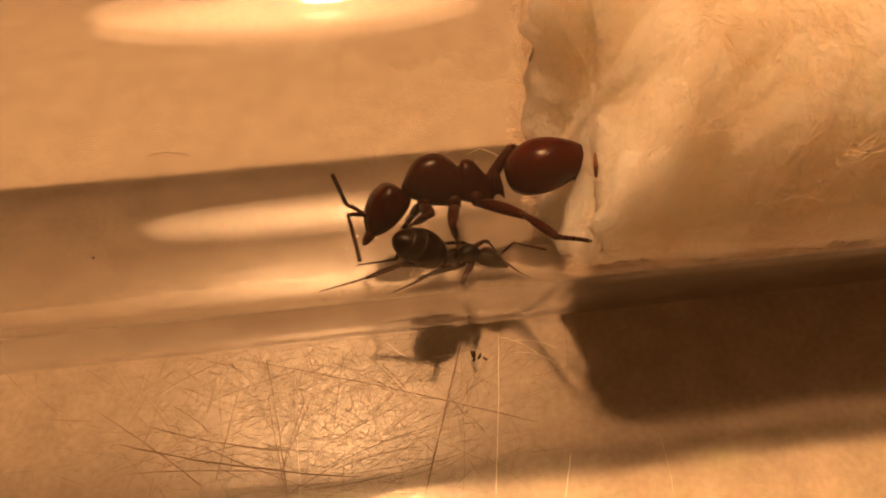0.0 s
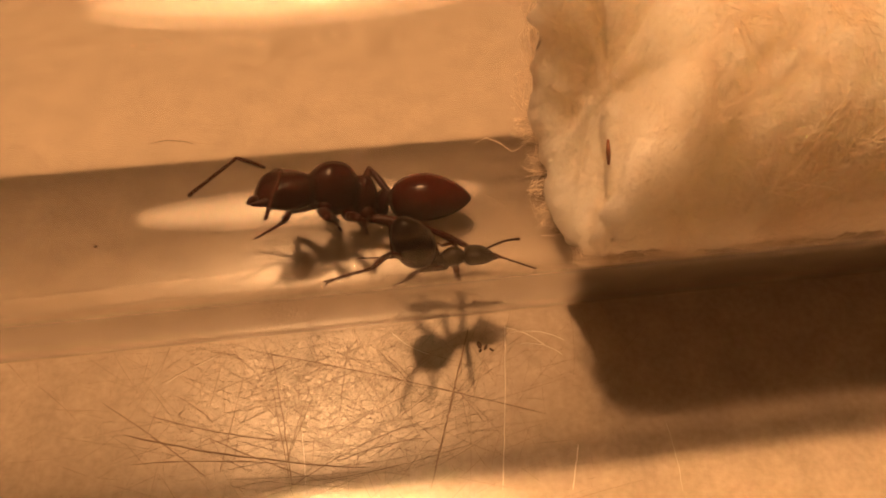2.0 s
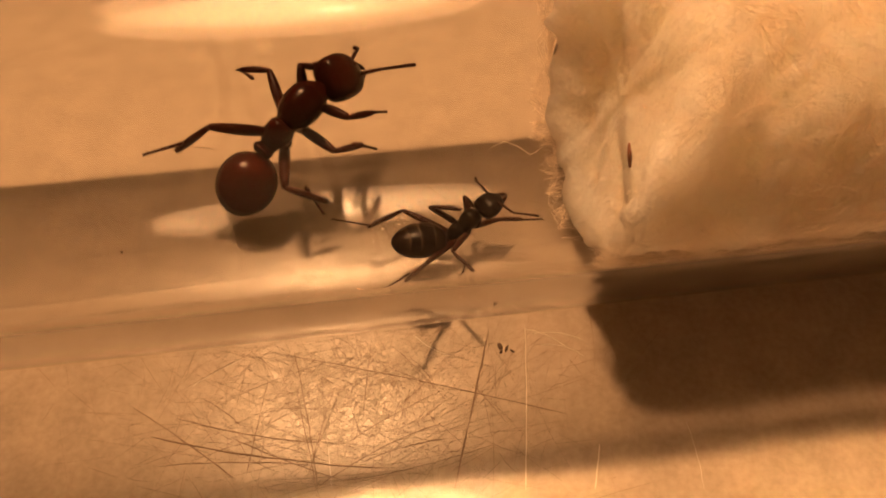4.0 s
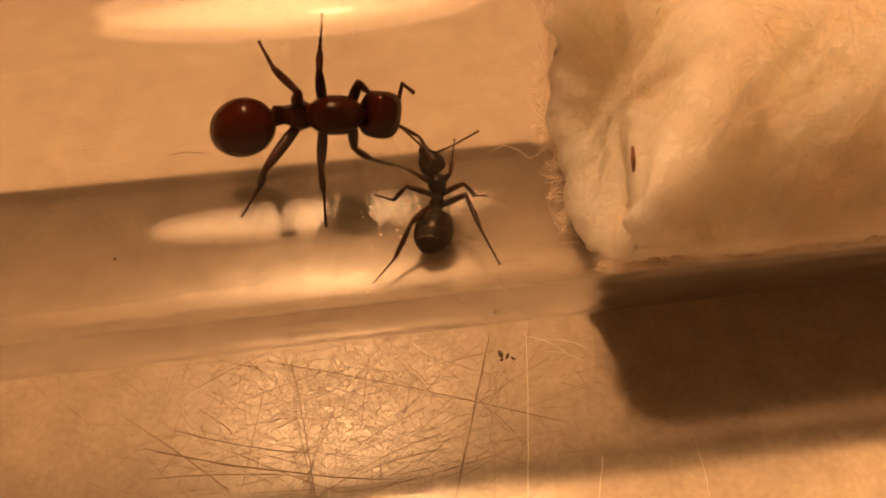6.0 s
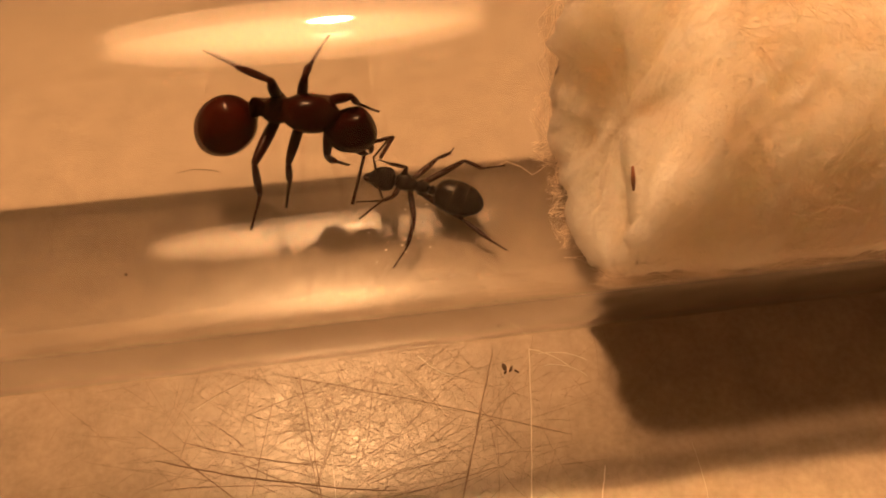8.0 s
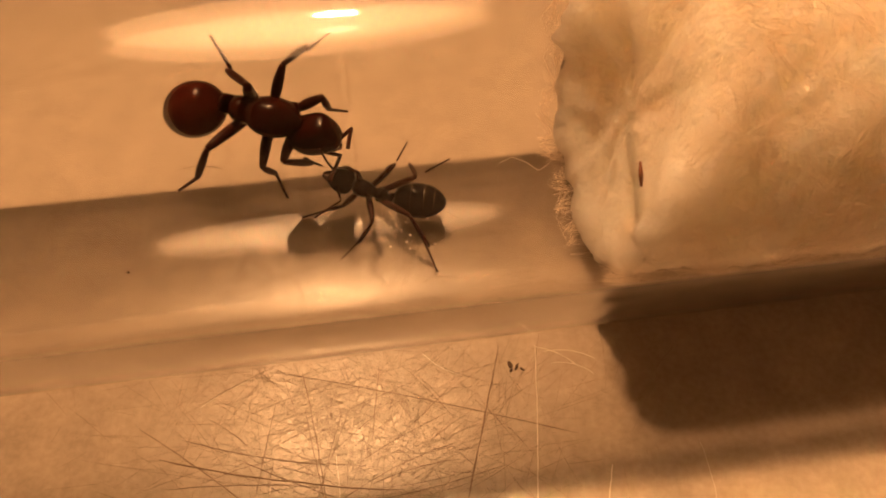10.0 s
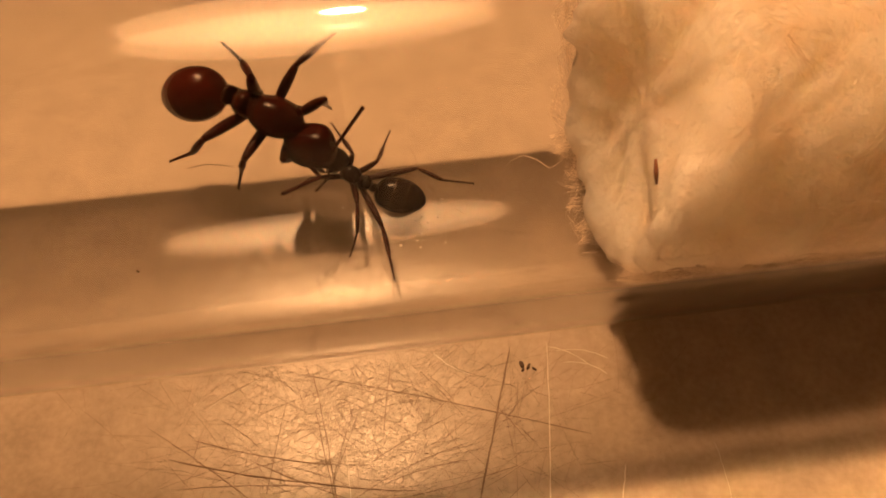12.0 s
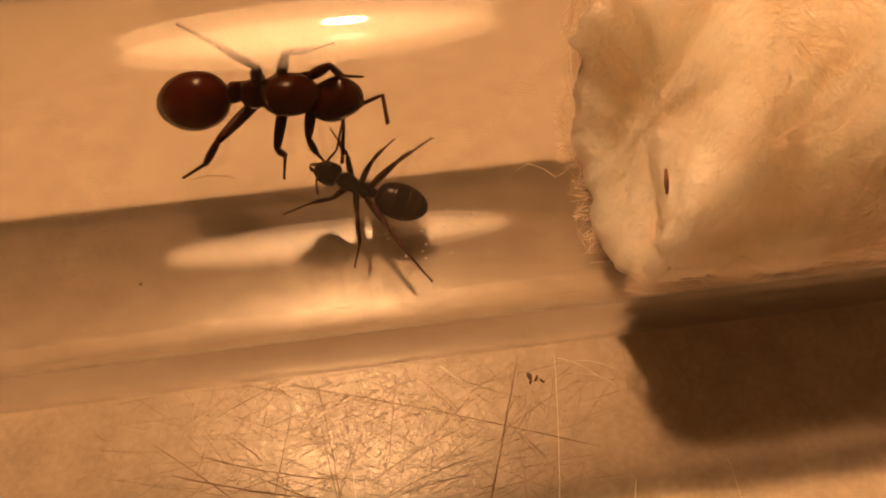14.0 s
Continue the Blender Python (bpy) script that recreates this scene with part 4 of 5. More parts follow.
                (13.5, 2.98, 1.57, 0.35, 3.28, 1, -1.2, 3.49, 0.55, -3.5),
                (14, 3.03, 1.46, 0.37, 3.07, 0.57, -1.06, 3.37, -0.04, -3.31)],
            "l2": [(0, 0.19, 3.4, -1.3, -0.02, 2.04, -2.27, -0.15, 0.29, -3.26),
                (0.5, -0.99, 3.32, -0.67, -1.65, 4.71, -1.36, -1.96, 6.65, -0.93),
                (1, -0.1, 3.42, -1.33, -0.39, 2.09, -2.3, -0.76, 0.28, -3.11),
                (1.5, -0.33, 3, 0.58, -0.46, 4.3, -0.48, -1.97, 3.85, -1.74),
                (2, 0.81, 3.24, -0.54, -0.34, 2.15, -1.09, -1.59, 0.72, -1.78),
                (2.2, 1.2, 3.07, -0.69, 1.65, 4.28, -1.77, 2.39, 5.59, -3.11),
                (2.5, -1.4, 3.16, -0.62, -2.21, 4.51, -1.19, -3.21, 5.8, -2.38),
                (2.7, -1.61, 2.91, -0.08, -2.79, 4.11, -0.09, -4.45, 5.24, 0.03),
                (3, -1.87, 2.86, -1.32, -2.4, 3.72, -2.66, -3.48, 5.07, -3.69),
                (3.2, 0.76, 2.64, -2.67, -0.17, 3.75, -1.82, 0.07, 5.08, -3.31),
                (5.5, 1.1, 2.19, 1.01, 1.29, 2.68, -0.59, 1.39, 3.85, -2.23),
                (6, 0.09, 2.4, 1.23, -0.04, 3.51, -0.03, 0.14, 5.52, -0.04),
                (6.5, 0.1, 2.17, 1.39, -0.21, 3.25, 0.14, -0.12, 5.24, -0.16),
                (7, 0.38, 1.66, 1.61, -0.06, 2.53, 0.24, -0.01, 4.28, -0.75),
                (7.5, 0.42, 1.71, 1.58, 0.11, 2.45, 0.1, 0.64, 3.96, -1.12),
                (8, 0.69, 2.03, 1.33, 0.45, 2.59, -0.23, 1.15, 4.27, -1.11),
                (10.5, 0.77, 2.92, 0.39, 2.03, 4.03, 0.29, 2.06, 4.98, -1.49),
                (11, 1.05, 2.64, 0.6, 1.96, 3.82, -0.17, 2.22, 4.68, -1.97),
                (11.5, 1.12, 2.88, 0.15, 2.43, 3.91, 0.31, 2.42, 4.79, -1.51),
                (12, 0.68, 2.99, 0.34, 1.64, 4.32, 0.71, 1.37, 5.29, -1.03),
                (12.5, 1, 2.9, 0.23, 2.4, 3.81, 0.43, 2.43, 4.63, -1.41),
                (13, 1.21, 2.49, 0.64, 1.54, 2.53, -1.01, 2.49, 2.93, -2.74),
                (13.5, 0.99, 2.29, 1, 1.44, 2.19, -0.61, 2.06, 2.33, -2.53),
                (14, 1.08, 2.3, 0.93, 1.57, 2.04, -0.66, 2.23, 2.1, -2.56)],
            "l3": [(0, -3.35, 3.42, -1.34, -4.35, 5.7, -2, -5.37, 7.68, -1.79),
                (0.5, -1.92, 3.94, -1.1, -2.91, 6.31, -0.88, -3.74, 8.39, -0.82),
                (1, -3.36, 3.25, 0.12, -3.46, 4.51, -2.13, -4.05, 6.32, -3.3),
                (1.5, -4.83, 1.32, -0.58, -7.05, 0.07, -1, -7.37, 2.28, -0.79),
                (2, -4.11, 2.8, -0.87, -4.8, 5.26, -1.18, -3.98, 7.34, -1.08),
                (2.2, -3.28, 3.03, 0.67, -5.02, 3, -1.24, -5.67, 4.99, -2.02),
                (2.5, -4.75, 1.17, -1.84, -6.64, 2.72, -2.62, -8.56, 3.83, -2.31),
                (2.7, -3.21, 3.23, 0.4, -5.15, 4.09, 1.86, -6.82, 4.8, 3.17),
                (3, -3.96, 2.6, 0.35, -5.2, 3.8, -1.57, -6.67, 5.3, -2.35),
                (3.2, -4.58, 1.54, 0.25, -6.77, 1.99, -1.03, -8.8, 2.79, -1.56),
                (5.5, -0.48, 1.85, 2.02, -2.6, 2.98, 1.07, -4.29, 4.44, 1.21),
                (6, -0.83, 1.28, 2.3, -2.39, 2.57, 0.71, -3.38, 4.12, -0.57),
                (6.5, -2.34, 2.22, 1.94, -4.6, 3.09, 1.07, -6.48, 4.31, 1.12),
                (7, -1.89, 2, 2.14, -4.22, 2.67, 1.27, -6.19, 3.71, 1.46),
                (7.5, -1.42, 1.99, 2.15, -3.65, 2.72, 1.09, -5.58, 3.85, 0.9),
                (8, -0.82, 1.79, 2.15, -3.09, 2.33, 1.06, -5.13, 3.09, 0.55),
                (10.5, -0.13, 1.49, 2, -2.2, 1.94, 0.54, -2.39, 3.26, 2.34),
                (11, -0.15, 1.43, 2.03, -1.99, 2.07, 0.35, -2.11, 3.32, 2.21),
                (11.5, -0.03, 1.44, 1.96, -1.95, 2.01, 0.34, -1.96, 3.32, 2.15),
                (12, -0.53, 1.67, 2.11, -2.33, 2.05, 0.3, -2.47, 2.75, 2.43),
                (12.5, -0.61, 1.81, 2.08, -2.93, 2.87, 1.68, -4.03, 4.19, 3.11),
                (13, -0.28, 1.7, 2, -2.44, 2.83, 1.17, -3.84, 4.37, 2.01),
                (13.5, -0.26, 1.68, 2, -2.49, 2.72, 1.23, -4.15, 4.02, 2),
                (14, -0.07, 1.71, 1.89, -2.31, 2.66, 1.04, -3.93, 4.06, 1.7)],
            "r1": [(0, 2.06, -2.47, -1.65, 2.32, -0.81, -1.73, 2.7, -3.05, -2.34),
                (0.5, 2.39, -2.23, 0.26, 2.52, -3.33, -1.01, 4.65, -4.32, -1.02),
                (1, 2.38, -2.23, 0.26, 2.47, -3.27, -1.06, 4.67, -4.06, -0.82),
                (1.5, 2.67, -0.77, -2.51, 3.76, -0.84, -3.78, 5.18, 1.02, -4.04),
                (2, 1.47, -2.63, -1.51, 2.41, -1.3, -1.94, 2.89, -3.07, -3.41),
                (2.2, 1.8, -2.53, -1.66, 1.97, -0.93, -2.16, 2.9, 1.22, -1.95),
                (2.5, 2.13, -1.73, 0.91, 2.78, -1.8, 2.45, 3.28, -2.62, 4.6),
                (2.7, 2.38, -2.23, 0.26, 2.25, -2.2, -1.42, 1.82, -4.51, -1.49),
                (3, 1.57, -2.08, 0.77, 1.27, -2.44, 2.39, 3.31, -2.94, 1.33),
                (3.2, 1.73, -2.18, 0.65, 1.87, -2.39, 2.31, 3.67, -2.98, 0.91),
                (5.5, 1.92, -2.33, 0.4, 3.16, -3.21, -0.31, 2.92, -3.63, -2.61),
                (6, 1.71, -1.8, 0.97, 2.38, -2.55, -0.38, 3.38, -3.2, -2.4),
                (6.5, 1.69, -2.62, -1.49, 2.64, -2.63, -0.11, 2.92, -2.96, -2.42),
                (7, 1.93, -2.18, 0.6, 2.14, -3.25, -0.68, 2.22, -4.19, -2.83),
                (7.5, 1.47, -2.13, 0.72, 1.74, -3.09, -0.63, 1.77, -4.15, -2.73),
                (8, 1.29, -2.74, -0.99, 2.18, -2.59, 0.43, 2.31, -3.27, -1.82),
                (10.5, 1.82, -2.11, 0.7, 2.38, -2.26, -0.87, 2.34, -2.9, -3.13),
                (11, 1.69, -2.31, 0.5, 2.26, -2.71, -1.03, 1.83, -3.38, -3.24),
                (11.5, 1.98, -2.12, 0.64, 1.68, -2.6, -0.95, 0.87, -3.16, -3.08),
                (12, 2.08, -1.99, 0.72, 1.75, -2.09, -0.92, 1.26, -2.5, -3.18),
                (12.5, 1.74, -2.24, 0.58, 1.47, -2.67, -1.02, 1.4, -3.54, -3.21),
                (13, 1.75, -2.24, 0.57, 1.46, -2.78, -0.99, 1.12, -3.76, -3.1),
                (13.5, 1.44, -2.35, 0.47, 1.17, -3.4, -0.81, 0.67, -4.36, -2.9),
                (14, 1.34, -2.48, 0.27, 1.19, -3.73, -0.84, 0.8, -5.03, -2.76)],
            "r2": [(0, -0.33, -3, 0.58, -0.22, -4.16, -0.64, -1.96, -5.18, -0.53),
                (0.5, -0.11, -3.13, -2.24, -0.27, -1.63, -2.98, -0.34, 0.38, -2.94),
                (1, -0.33, -3, 0.58, -0.56, -3.96, -0.78, 0.42, -3.07, -2.3),
                (1.5, -1.33, -0.84, 1.61, -2.6, 0.21, 1.94, -3.11, 2.02, 2.69),
                (2, -0.33, -3, 0.58, -0.09, -2.19, -0.87, -0.84, -0.73, -2.05),
                (2.2, -0.33, -3, 0.58, -0.61, -1.61, -0.32, -2.38, -0.74, -0.74),
                (2.5, 0.28, -1.55, 1.67, -0.86, -0.47, 2.27, 0.03, -2.27, 2.38),
                (2.7, -0.78, -2.05, 1.41, -0.22, -2.63, -0.06, 0.92, -3.83, -1.21),
                (3, -0.09, -2.76, 0.9, 0.74, -3.62, -0.28, 1.89, -5, -1.2),
                (3.2, 0, -2.71, 0.95, 0.92, -3.44, -0.25, 1.95, -4.54, -1.59),
                (5.5, -0.37, -3.37, -0.29, 0.61, -4.13, 0.83, 0.31, -5.63, -0.48),
                (6, -0.18, -2.99, 0.59, -0.23, -4.45, -0.25, -0.14, -6.44, 0.05),
                (6.5, -0.27, -3.35, -0.2, 0.08, -4.74, 0.67, 0.08, -6.66, 0.04),
                (7, 0.09, -3.43, -0.73, 0.91, -4.47, 0.3, 0.98, -6.04, -0.96),
                (7.5, 0.23, -3.42, -0.82, 1.2, -4.44, 0.1, 1.49, -5.78, -1.37),
                (8, -0.36, -2.89, 0.73, -0.64, -4.18, -0.31, -1.07, -6.03, -1.01),
                (10.5, 0.72, -2.87, 0.5, 0.68, -3.36, -1.11, 1.09, -4.92, -2.32),
                (11, 0.64, -2.92, 0.48, 0.86, -3.55, -1.06, 1.08, -5.25, -2.12),
                (11.5, -0.09, -3.45, -1.02, 1.54, -3.5, -0.59, 1.32, -4.91, -2.01),
                (12, 0.02, -2.84, 0.8, -0.57, -3.71, -0.51, -1.03, -5.19, -1.8),
                (12.5, 0.14, -2.74, 0.9, -0.24, -3.46, -0.57, -0.86, -4.94, -1.79),
                (13, 0.18, -2.84, 0.77, -0.16, -3.41, -0.78, -0.78, -4.92, -1.96),
                (13.5, -0.21, -3, 0.58, -0.5, -3.76, -0.9, -1.1, -5.45, -1.81),
                (14, -0.43, -3.06, 0.46, -0.69, -3.95, -0.94, -1.36, -5.68, -1.72)],
            "r3": [(0, -3.57, -0.47, 1.8, -5.53, 0.64, 0.55, -7.17, 1.29, -0.83),
                (0.5, -3.73, -0.55, 1.67, -5.49, 0.67, 0.23, -7.31, 1.35, -0.88),
                (1, -4.03, -0.72, 1.38, -6.26, 0.17, 0.46, -8.05, 0.79, -0.73),
                (1.5, -4.53, -0.3, 0.66, -6.98, 0.46, 0.88, -9.08, 1.23, 0.74),
                (2, -2.74, -2.32, 1.73, -3.45, -0.32, 0.28, -4.28, 1.44, -0.84),
                (2.2, -3.04, -0.78, 2.11, -5.57, -1.26, 2.14, -7.63, -0.55, 2.66),
                (2.5, -3.62, -2.27, 1.17, -5.65, -3.81, 0.79, -7.62, -4.83, 1.05),
                (2.7, -3.5, -2.62, 0.96, -3.62, -2.86, -1.6, -4.53, -3.56, -3.53),
                (3, -3.14, -2.91, 0.97, -2.86, -3.69, -1.46, -2.48, -4.94, -3.28),
                (3.2, -2.62, -2.26, 1.83, -2.66, -3.44, -0.46, -2.74, -4.99, -2.08),
                (5.5, -4.22, -2.58, -0.3, -3.11, -4.12, 1.44, -4.5, -5.56, 0.45),
                (6, -3.15, -2.96, 0.89, -4, -4.21, -1.19, -4.68, -5.68, 0.36),
                (6.5, -2.35, -2.37, 1.85, -3.42, -4.28, 0.49, -4.65, -6.11, 0.09),
                (7, -3.34, -3.36, -0.16, -3.16, -5.06, 1.77, -4.53, -6.79, 1.35),
                (7.5, -3.29, -3.38, -0.1, -3.24, -5.17, 1.74, -4.63, -6.78, 1.04),
                (8, -1.99, -2.9, 1.51, -2.21, -5.07, 0.14, -2.7, -7.26, 0.2),
                (10.5, -2.1, -2.26, 1.97, -3.28, -4.3, 0.93, -5.01, -5.44, 0.06),
                (11, -2.25, -2.26, 1.94, -3.39, -4.28, 0.82, -5.13, -5.4, -0.04),
                (11.5, -2.18, -2.19, 1.99, -4.01, -3.24, 0.5, -5.98, -4.28, 0.24),
                (12, -1.98, -2.47, 1.86, -3.34, -3.84, 0.16, -4.99, -5.11, -0.67),
                (12.5, -2.27, -1.79, 2.16, -3.72, -3.43, 0.8, -5.48, -4.55, -0.01),
                (13, -2.82, -2.1, 1.83, -4.63, -3.58, 0.76, -6.59, -4.36, -0.01),
                (13.5, -3.15, -2.38, 1.47, -4.94, -3.94, 0.46, -6.94, -4.9, 0.14),
                (14, -3.04, -2.22, 1.65, -4.64, -3.94, 0.62, -6.51, -5.06, 0.09)],
        })
    move_ant(SMALL, SMALL_ANT, [
        (0, 2.31, 2.25, 4.08, -28.7, 31.7, 22.6),
        (0.5, 2.27, 2.46, 3.95, -28.6, 31.1, 22.5),
        (1, 2.16, 2.22, 4.06, -30.5, 31.6, 16.1),
        (1.5, 2.34, 2.09, 4.17, -30.8, 32.5, 16.4),
        (2, 1.08, 1.05, 4.65, -24.9, 24.5, 16.2),
        (2.5, 1.57, 2.2, 3.9, -20.1, -14.5, 5.1),
        (3, 1.68, 2.41, 4.09, -14.6, -4.6, 10.5),
        (5.5, 0.01, 7.23, 2.95, 4.8, -24.7, 80.1),
        (6, -0.28, 7.49, 2.99, -0.3, -24.8, 92.3),
        (6.5, 0.1, 8.61, 3.22, -1.6, -23.7, 94.8),
        (7, 0.07, 10.21, 3.96, 2, -31.3, 89.5),
        (7.5, -0.26, 10.47, 4.16, -8.6, -30.5, 106.2),
        (8, -1.94, 9.05, 3.38, -35.5, -22.2, 178.2),
        (10.5, -4.79, 8.33, 3.25, -33, -23.3, 175.1),
        (11, -5.13, 8.28, 3.25, -32.8, -23, 174.8),
        (11.5, -5.53, 8.64, 3.44, -39.8, -43.1, 178.5),
        (12, -5.89, 8.97, 3.63, -40.5, -43.8, 176.3),
        (12.5, -5.86, 9.14, 3.78, -25.3, 1.2, 137),
        (13, -5.6, 9.24, 3.82, -23.1, -2.6, 133.5),
        (13.5, -5.65, 9.42, 3.93, -23.6, -3, 133.6),
        (14, -6.19, 9.07, 3.75, -29.7, 7.9, 143.4)],
        {
            "head": [(0, 0.699, -0.71, -0.091), (0.5, 0.701, -0.707, -0.095), (1, 0.764, -0.644, 0.037), (1.5, 0.766, -0.617, 0.179), (2, 0.824, -0.411, 0.391), (2.5, 0.976, -0.051, -0.211), (3, 0.991, -0.095, 0.095), (5.5, 0.938, 0.178, 0.298), (6, 0.861, 0.427, 0.277), (6.5, 0.992, -0.007, 0.122), (7, 0.927, -0.166, -0.337), (7.5, 0.931, 0.29, 0.221), (8, 0.964, 0.165, -0.206), (10.5, 0.99, -0.108, -0.092), (11, 0.996, -0.003, -0.094), (11.5, 0.684, -0.701, -0.2), (12, 0.872, -0.384, -0.304), (12.5, 0.784, -0.193, 0.59), (13, 0.781, -0.265, 0.566), (13.5, 0.817, -0.098, 0.568), (14, 0.776, 0.042, 0.629)],
            "gaster": [(0, -0.91, 0.119, 0.397), (0.5, -0.899, 0.024, 0.438), (1, -0.902, -0.149, 0.405), (1.5, -0.91, -0.147, 0.388), (2, -0.528, -0.054, 0.848), (2.5, -0.486, 0.392, 0.781), (3, -0.744, 0.261, 0.615), (5.5, -0.784, 0.215, 0.582), (6, -0.808, 0.19, 0.557), (6.5, -0.938, 0.116, 0.325), (7, -0.994, 0.009, 0.113), (7.5, -0.991, -0.019, -0.133), (8, -0.951, 0.104, 0.29), (10.5, -0.901, -0.198, 0.387), (11, -0.945, -0.226, 0.235), (11.5, -0.823, -0.296, 0.485), (12, -0.857, -0.222, 0.464), (12.5, -0.84, -0.284, -0.462), (13, -0.846, -0.308, -0.436), (13.5, -0.954, -0.226, -0.199), (14, -0.838, -0.168, -0.519)],
            "al": [(0, 2.02, -0.65, 0.32, 2.49, -0.88, 1.3, 3.47, -2.29, 1.46),
                (0.5, 2.02, -0.65, 0.32, 2.52, -0.88, 1.31, 3.55, -2.27, 1.5),
                (1, 2.06, -0.56, 0.46, 2.44, -0.65, 1.52, 3.57, -1.95, 1.84),
                (1.5, 2.03, -0.5, 0.61, 1.68, -1.73, 0.26, 0.46, -3.27, -0.28),
                (2, 2.02, -0.24, 0.83, 2.86, -0.51, 1.6, 2.4, -1.98, 2.54),
                (2.5, 2.23, 0.14, 0.18, 1.41, 0.52, 0.91, 0.68, 0.43, 2.42),
                (3, 2.19, 0.1, 0.52, 1.56, 0.76, 1.19, 2.02, -0.05, 2.66),
                (5.5, 2.03, 0.38, 0.74, 2.91, 1.19, 1.03, 1.84, 1.99, 2.19),
                (6, 1.91, 0.62, 0.72, 2.19, 0.7, 1.78, 2.91, 1.7, 2.8),
                (6.5, 2.16, 0.19, 0.55, 1.46, 0.86, 1.18, 1.71, 1.79, 2.48),
                (7, 2.23, 0.0, 0.03, 1.45, 0.83, 0.52, 2.84, 1.86, 0.99),
                (7.5, 2.02, 0.5, 0.66, 2.54, 0.79, 1.64, 3.17, 1.12, 3.08),
                (8, 2.17, 0.38, 0.18, 1.53, 1.37, 0.52, 2.54, 2.82, 0.19),
                (10.5, 2.23, 0.08, 0.32, 1.59, 1.06, 0.87, 2.76, 2.51, 0.74),
                (11, 2.22, 0.2, 0.32, 1.9, 1.26, 0.93, 3.24, 2.45, 0.83),
                (11.5, 2.02, -0.66, 0.19, 1.69, 0.34, 0.83, 2.61, 1.58, 1.75),
                (12, 2.2, -0.26, 0.08, 1.54, 0.77, 0.18, 2.17, 1.78, 1.27),
                (12.5, 1.88, 0.01, 1.02, 1.21, 1.01, 1.05, 0.38, 1.89, 2.25),
                (13, 1.9, -0.06, 1.0, 1.47, 1.03, 0.71, 2.57, 2.07, 1.61),
                (13.5, 1.89, 0.11, 1.01, 1.61, 1.27, 0.82, 2.5, 2.59, 1.57),
                (14, 1.81, 0.24, 1.06, 1.09, 0.88, 1.84, -0.25, 1.46, 2.92)],
            "ar": [(0, 1.74, -0.93, 0.32, 2.28, -1.95, -0.06, 1.77, -3.75, -0.08),
                (0.5, 1.75, -0.93, 0.32, 2.4, -1.91, 0.14, 2.12, -3.71, -0.34),
                (1, 1.8, -0.86, 0.46, 2.6, -1.73, 0.52, 2.35, -3.55, -0.04),
                (1.5, 1.79, -0.81, 0.61, 2.53, -1.75, 0.56, 2.23, -3.54, 0.86),
                (2, 1.84, -0.59, 0.83, 2.73, -1.44, 0.89, 3.23, -3.14, 1.33),
                (2.5, 2.21, -0.26, 0.18, 2.96, -1.07, 0.68, 3.42, -2.36, 1.81),
                (3, 2.15, -0.3, 0.52, 2.3, -1.56, 0.53, 2.25, -3.2, 1.38),
                (5.5, 2.1, -0.01, 0.74, 2.2, -1.14, 0.72, 3.11, -2.42, 0.97),
                (6, 2.08, 0.27, 0.72, 2.54, -0.86, 0.79, 3.37, -2.4, 0.93),
                (6.5, 2.17, -0.21, 0.55, 2.28, -1.41, 0.6, 2.34, -3.15, 0.64),
                (7, 2.16, -0.39, 0.03, 1.97, -1.56, 0.09, 1.25, -3.1, 0.11),
                (7.5, 2.14, 0.12, 0.66, 2.27, -1.1, 0.7, 2.81, -2.8, 0.88),
                (8, 2.24, -0.01, 0.18, 2.76, -0.84, 0.81, 2.35, -2.02, 1.9),
                (10.5, 2.18, -0.32, 0.32, 3.12, -0.49, 1.07, 3.68, -0.4, 2.75),
                (11, 2.22, -0.2, 0.32, 2.53, 0.95, 0.73, 2.87, 1.77, 2.34),
                (11.5, 1.74, -0.94, 0.19, 2.31, -0.92, 1.19, 2.91, -0.96, 2.63),
                (12, 2.04, -0.63, 0.08, 2.53, -0.85, 1.04, 3.46, -1.09, 2.26),
                (12.5, 1.79, -0.38, 1.02, 1.38, -0.83, 2.01, 0.5, -1.18, 3.37),
                (13, 1.78, -0.44, 1.0, 1.36, -1.57, 0.87, 0.6, -3.16, 0.68),
                (13.5, 1.85, -0.29, 1.01, 1.73, -1.49, 1.07, 1.53, -3.23, 1.26),
                (14, 1.82, -0.15, 1.06, 1.58, -1.33, 1.03, 1.26, -2.69, 2.11)],
            "l1": [(0, 1.31, 1.37, 0.35, 0.98, 2.49, -0.14, 0.55, 4.04, -0.49),
                (0.5, 1.31, 1.37, 0.35, 1, 2.53, -0.05, 0.54, 4.09, -0.35),
                (1, 1.31, 1.37, 0.35, 0.95, 2.51, -0.06, 0.5, 4.06, -0.39),
                (1.5, 1.31, 1.37, 0.35, 1.07, 2.55, -0.03, 0.67, 4.12, -0.36),
                (2, 1.31, 1.37, 0.35, 1.26, 2.36, -0.44, 1.18, 3.96, -0.84),
                (2.5, 1.31, 1.37, 0.35, 1.05, 1.16, -0.87, 0.76, 2.71, -1.33),
                (3, 1.31, 1.37, 0.35, 1.2, 1.15, -0.89, 1.38, 2.57, -1.71),
                (5.5, 0.89, 1.14, 0.79, 1.46, 1.7, -0.19, 1.98, 2.51, -1.53),
                (6, 0.86, 1.03, 0.87, 1.49, 1.59, -0.07, 2.19, 2.33, -1.37),
                (6.5, 0.9, 0.91, 0.93, 1.82, 1.44, 0.25, 2.88, 2.06, -0.86),
                (7, 0.87, 0.78, 0.99, 1.5, 1.82, 0.65, 2.3, 2.29, -0.72),
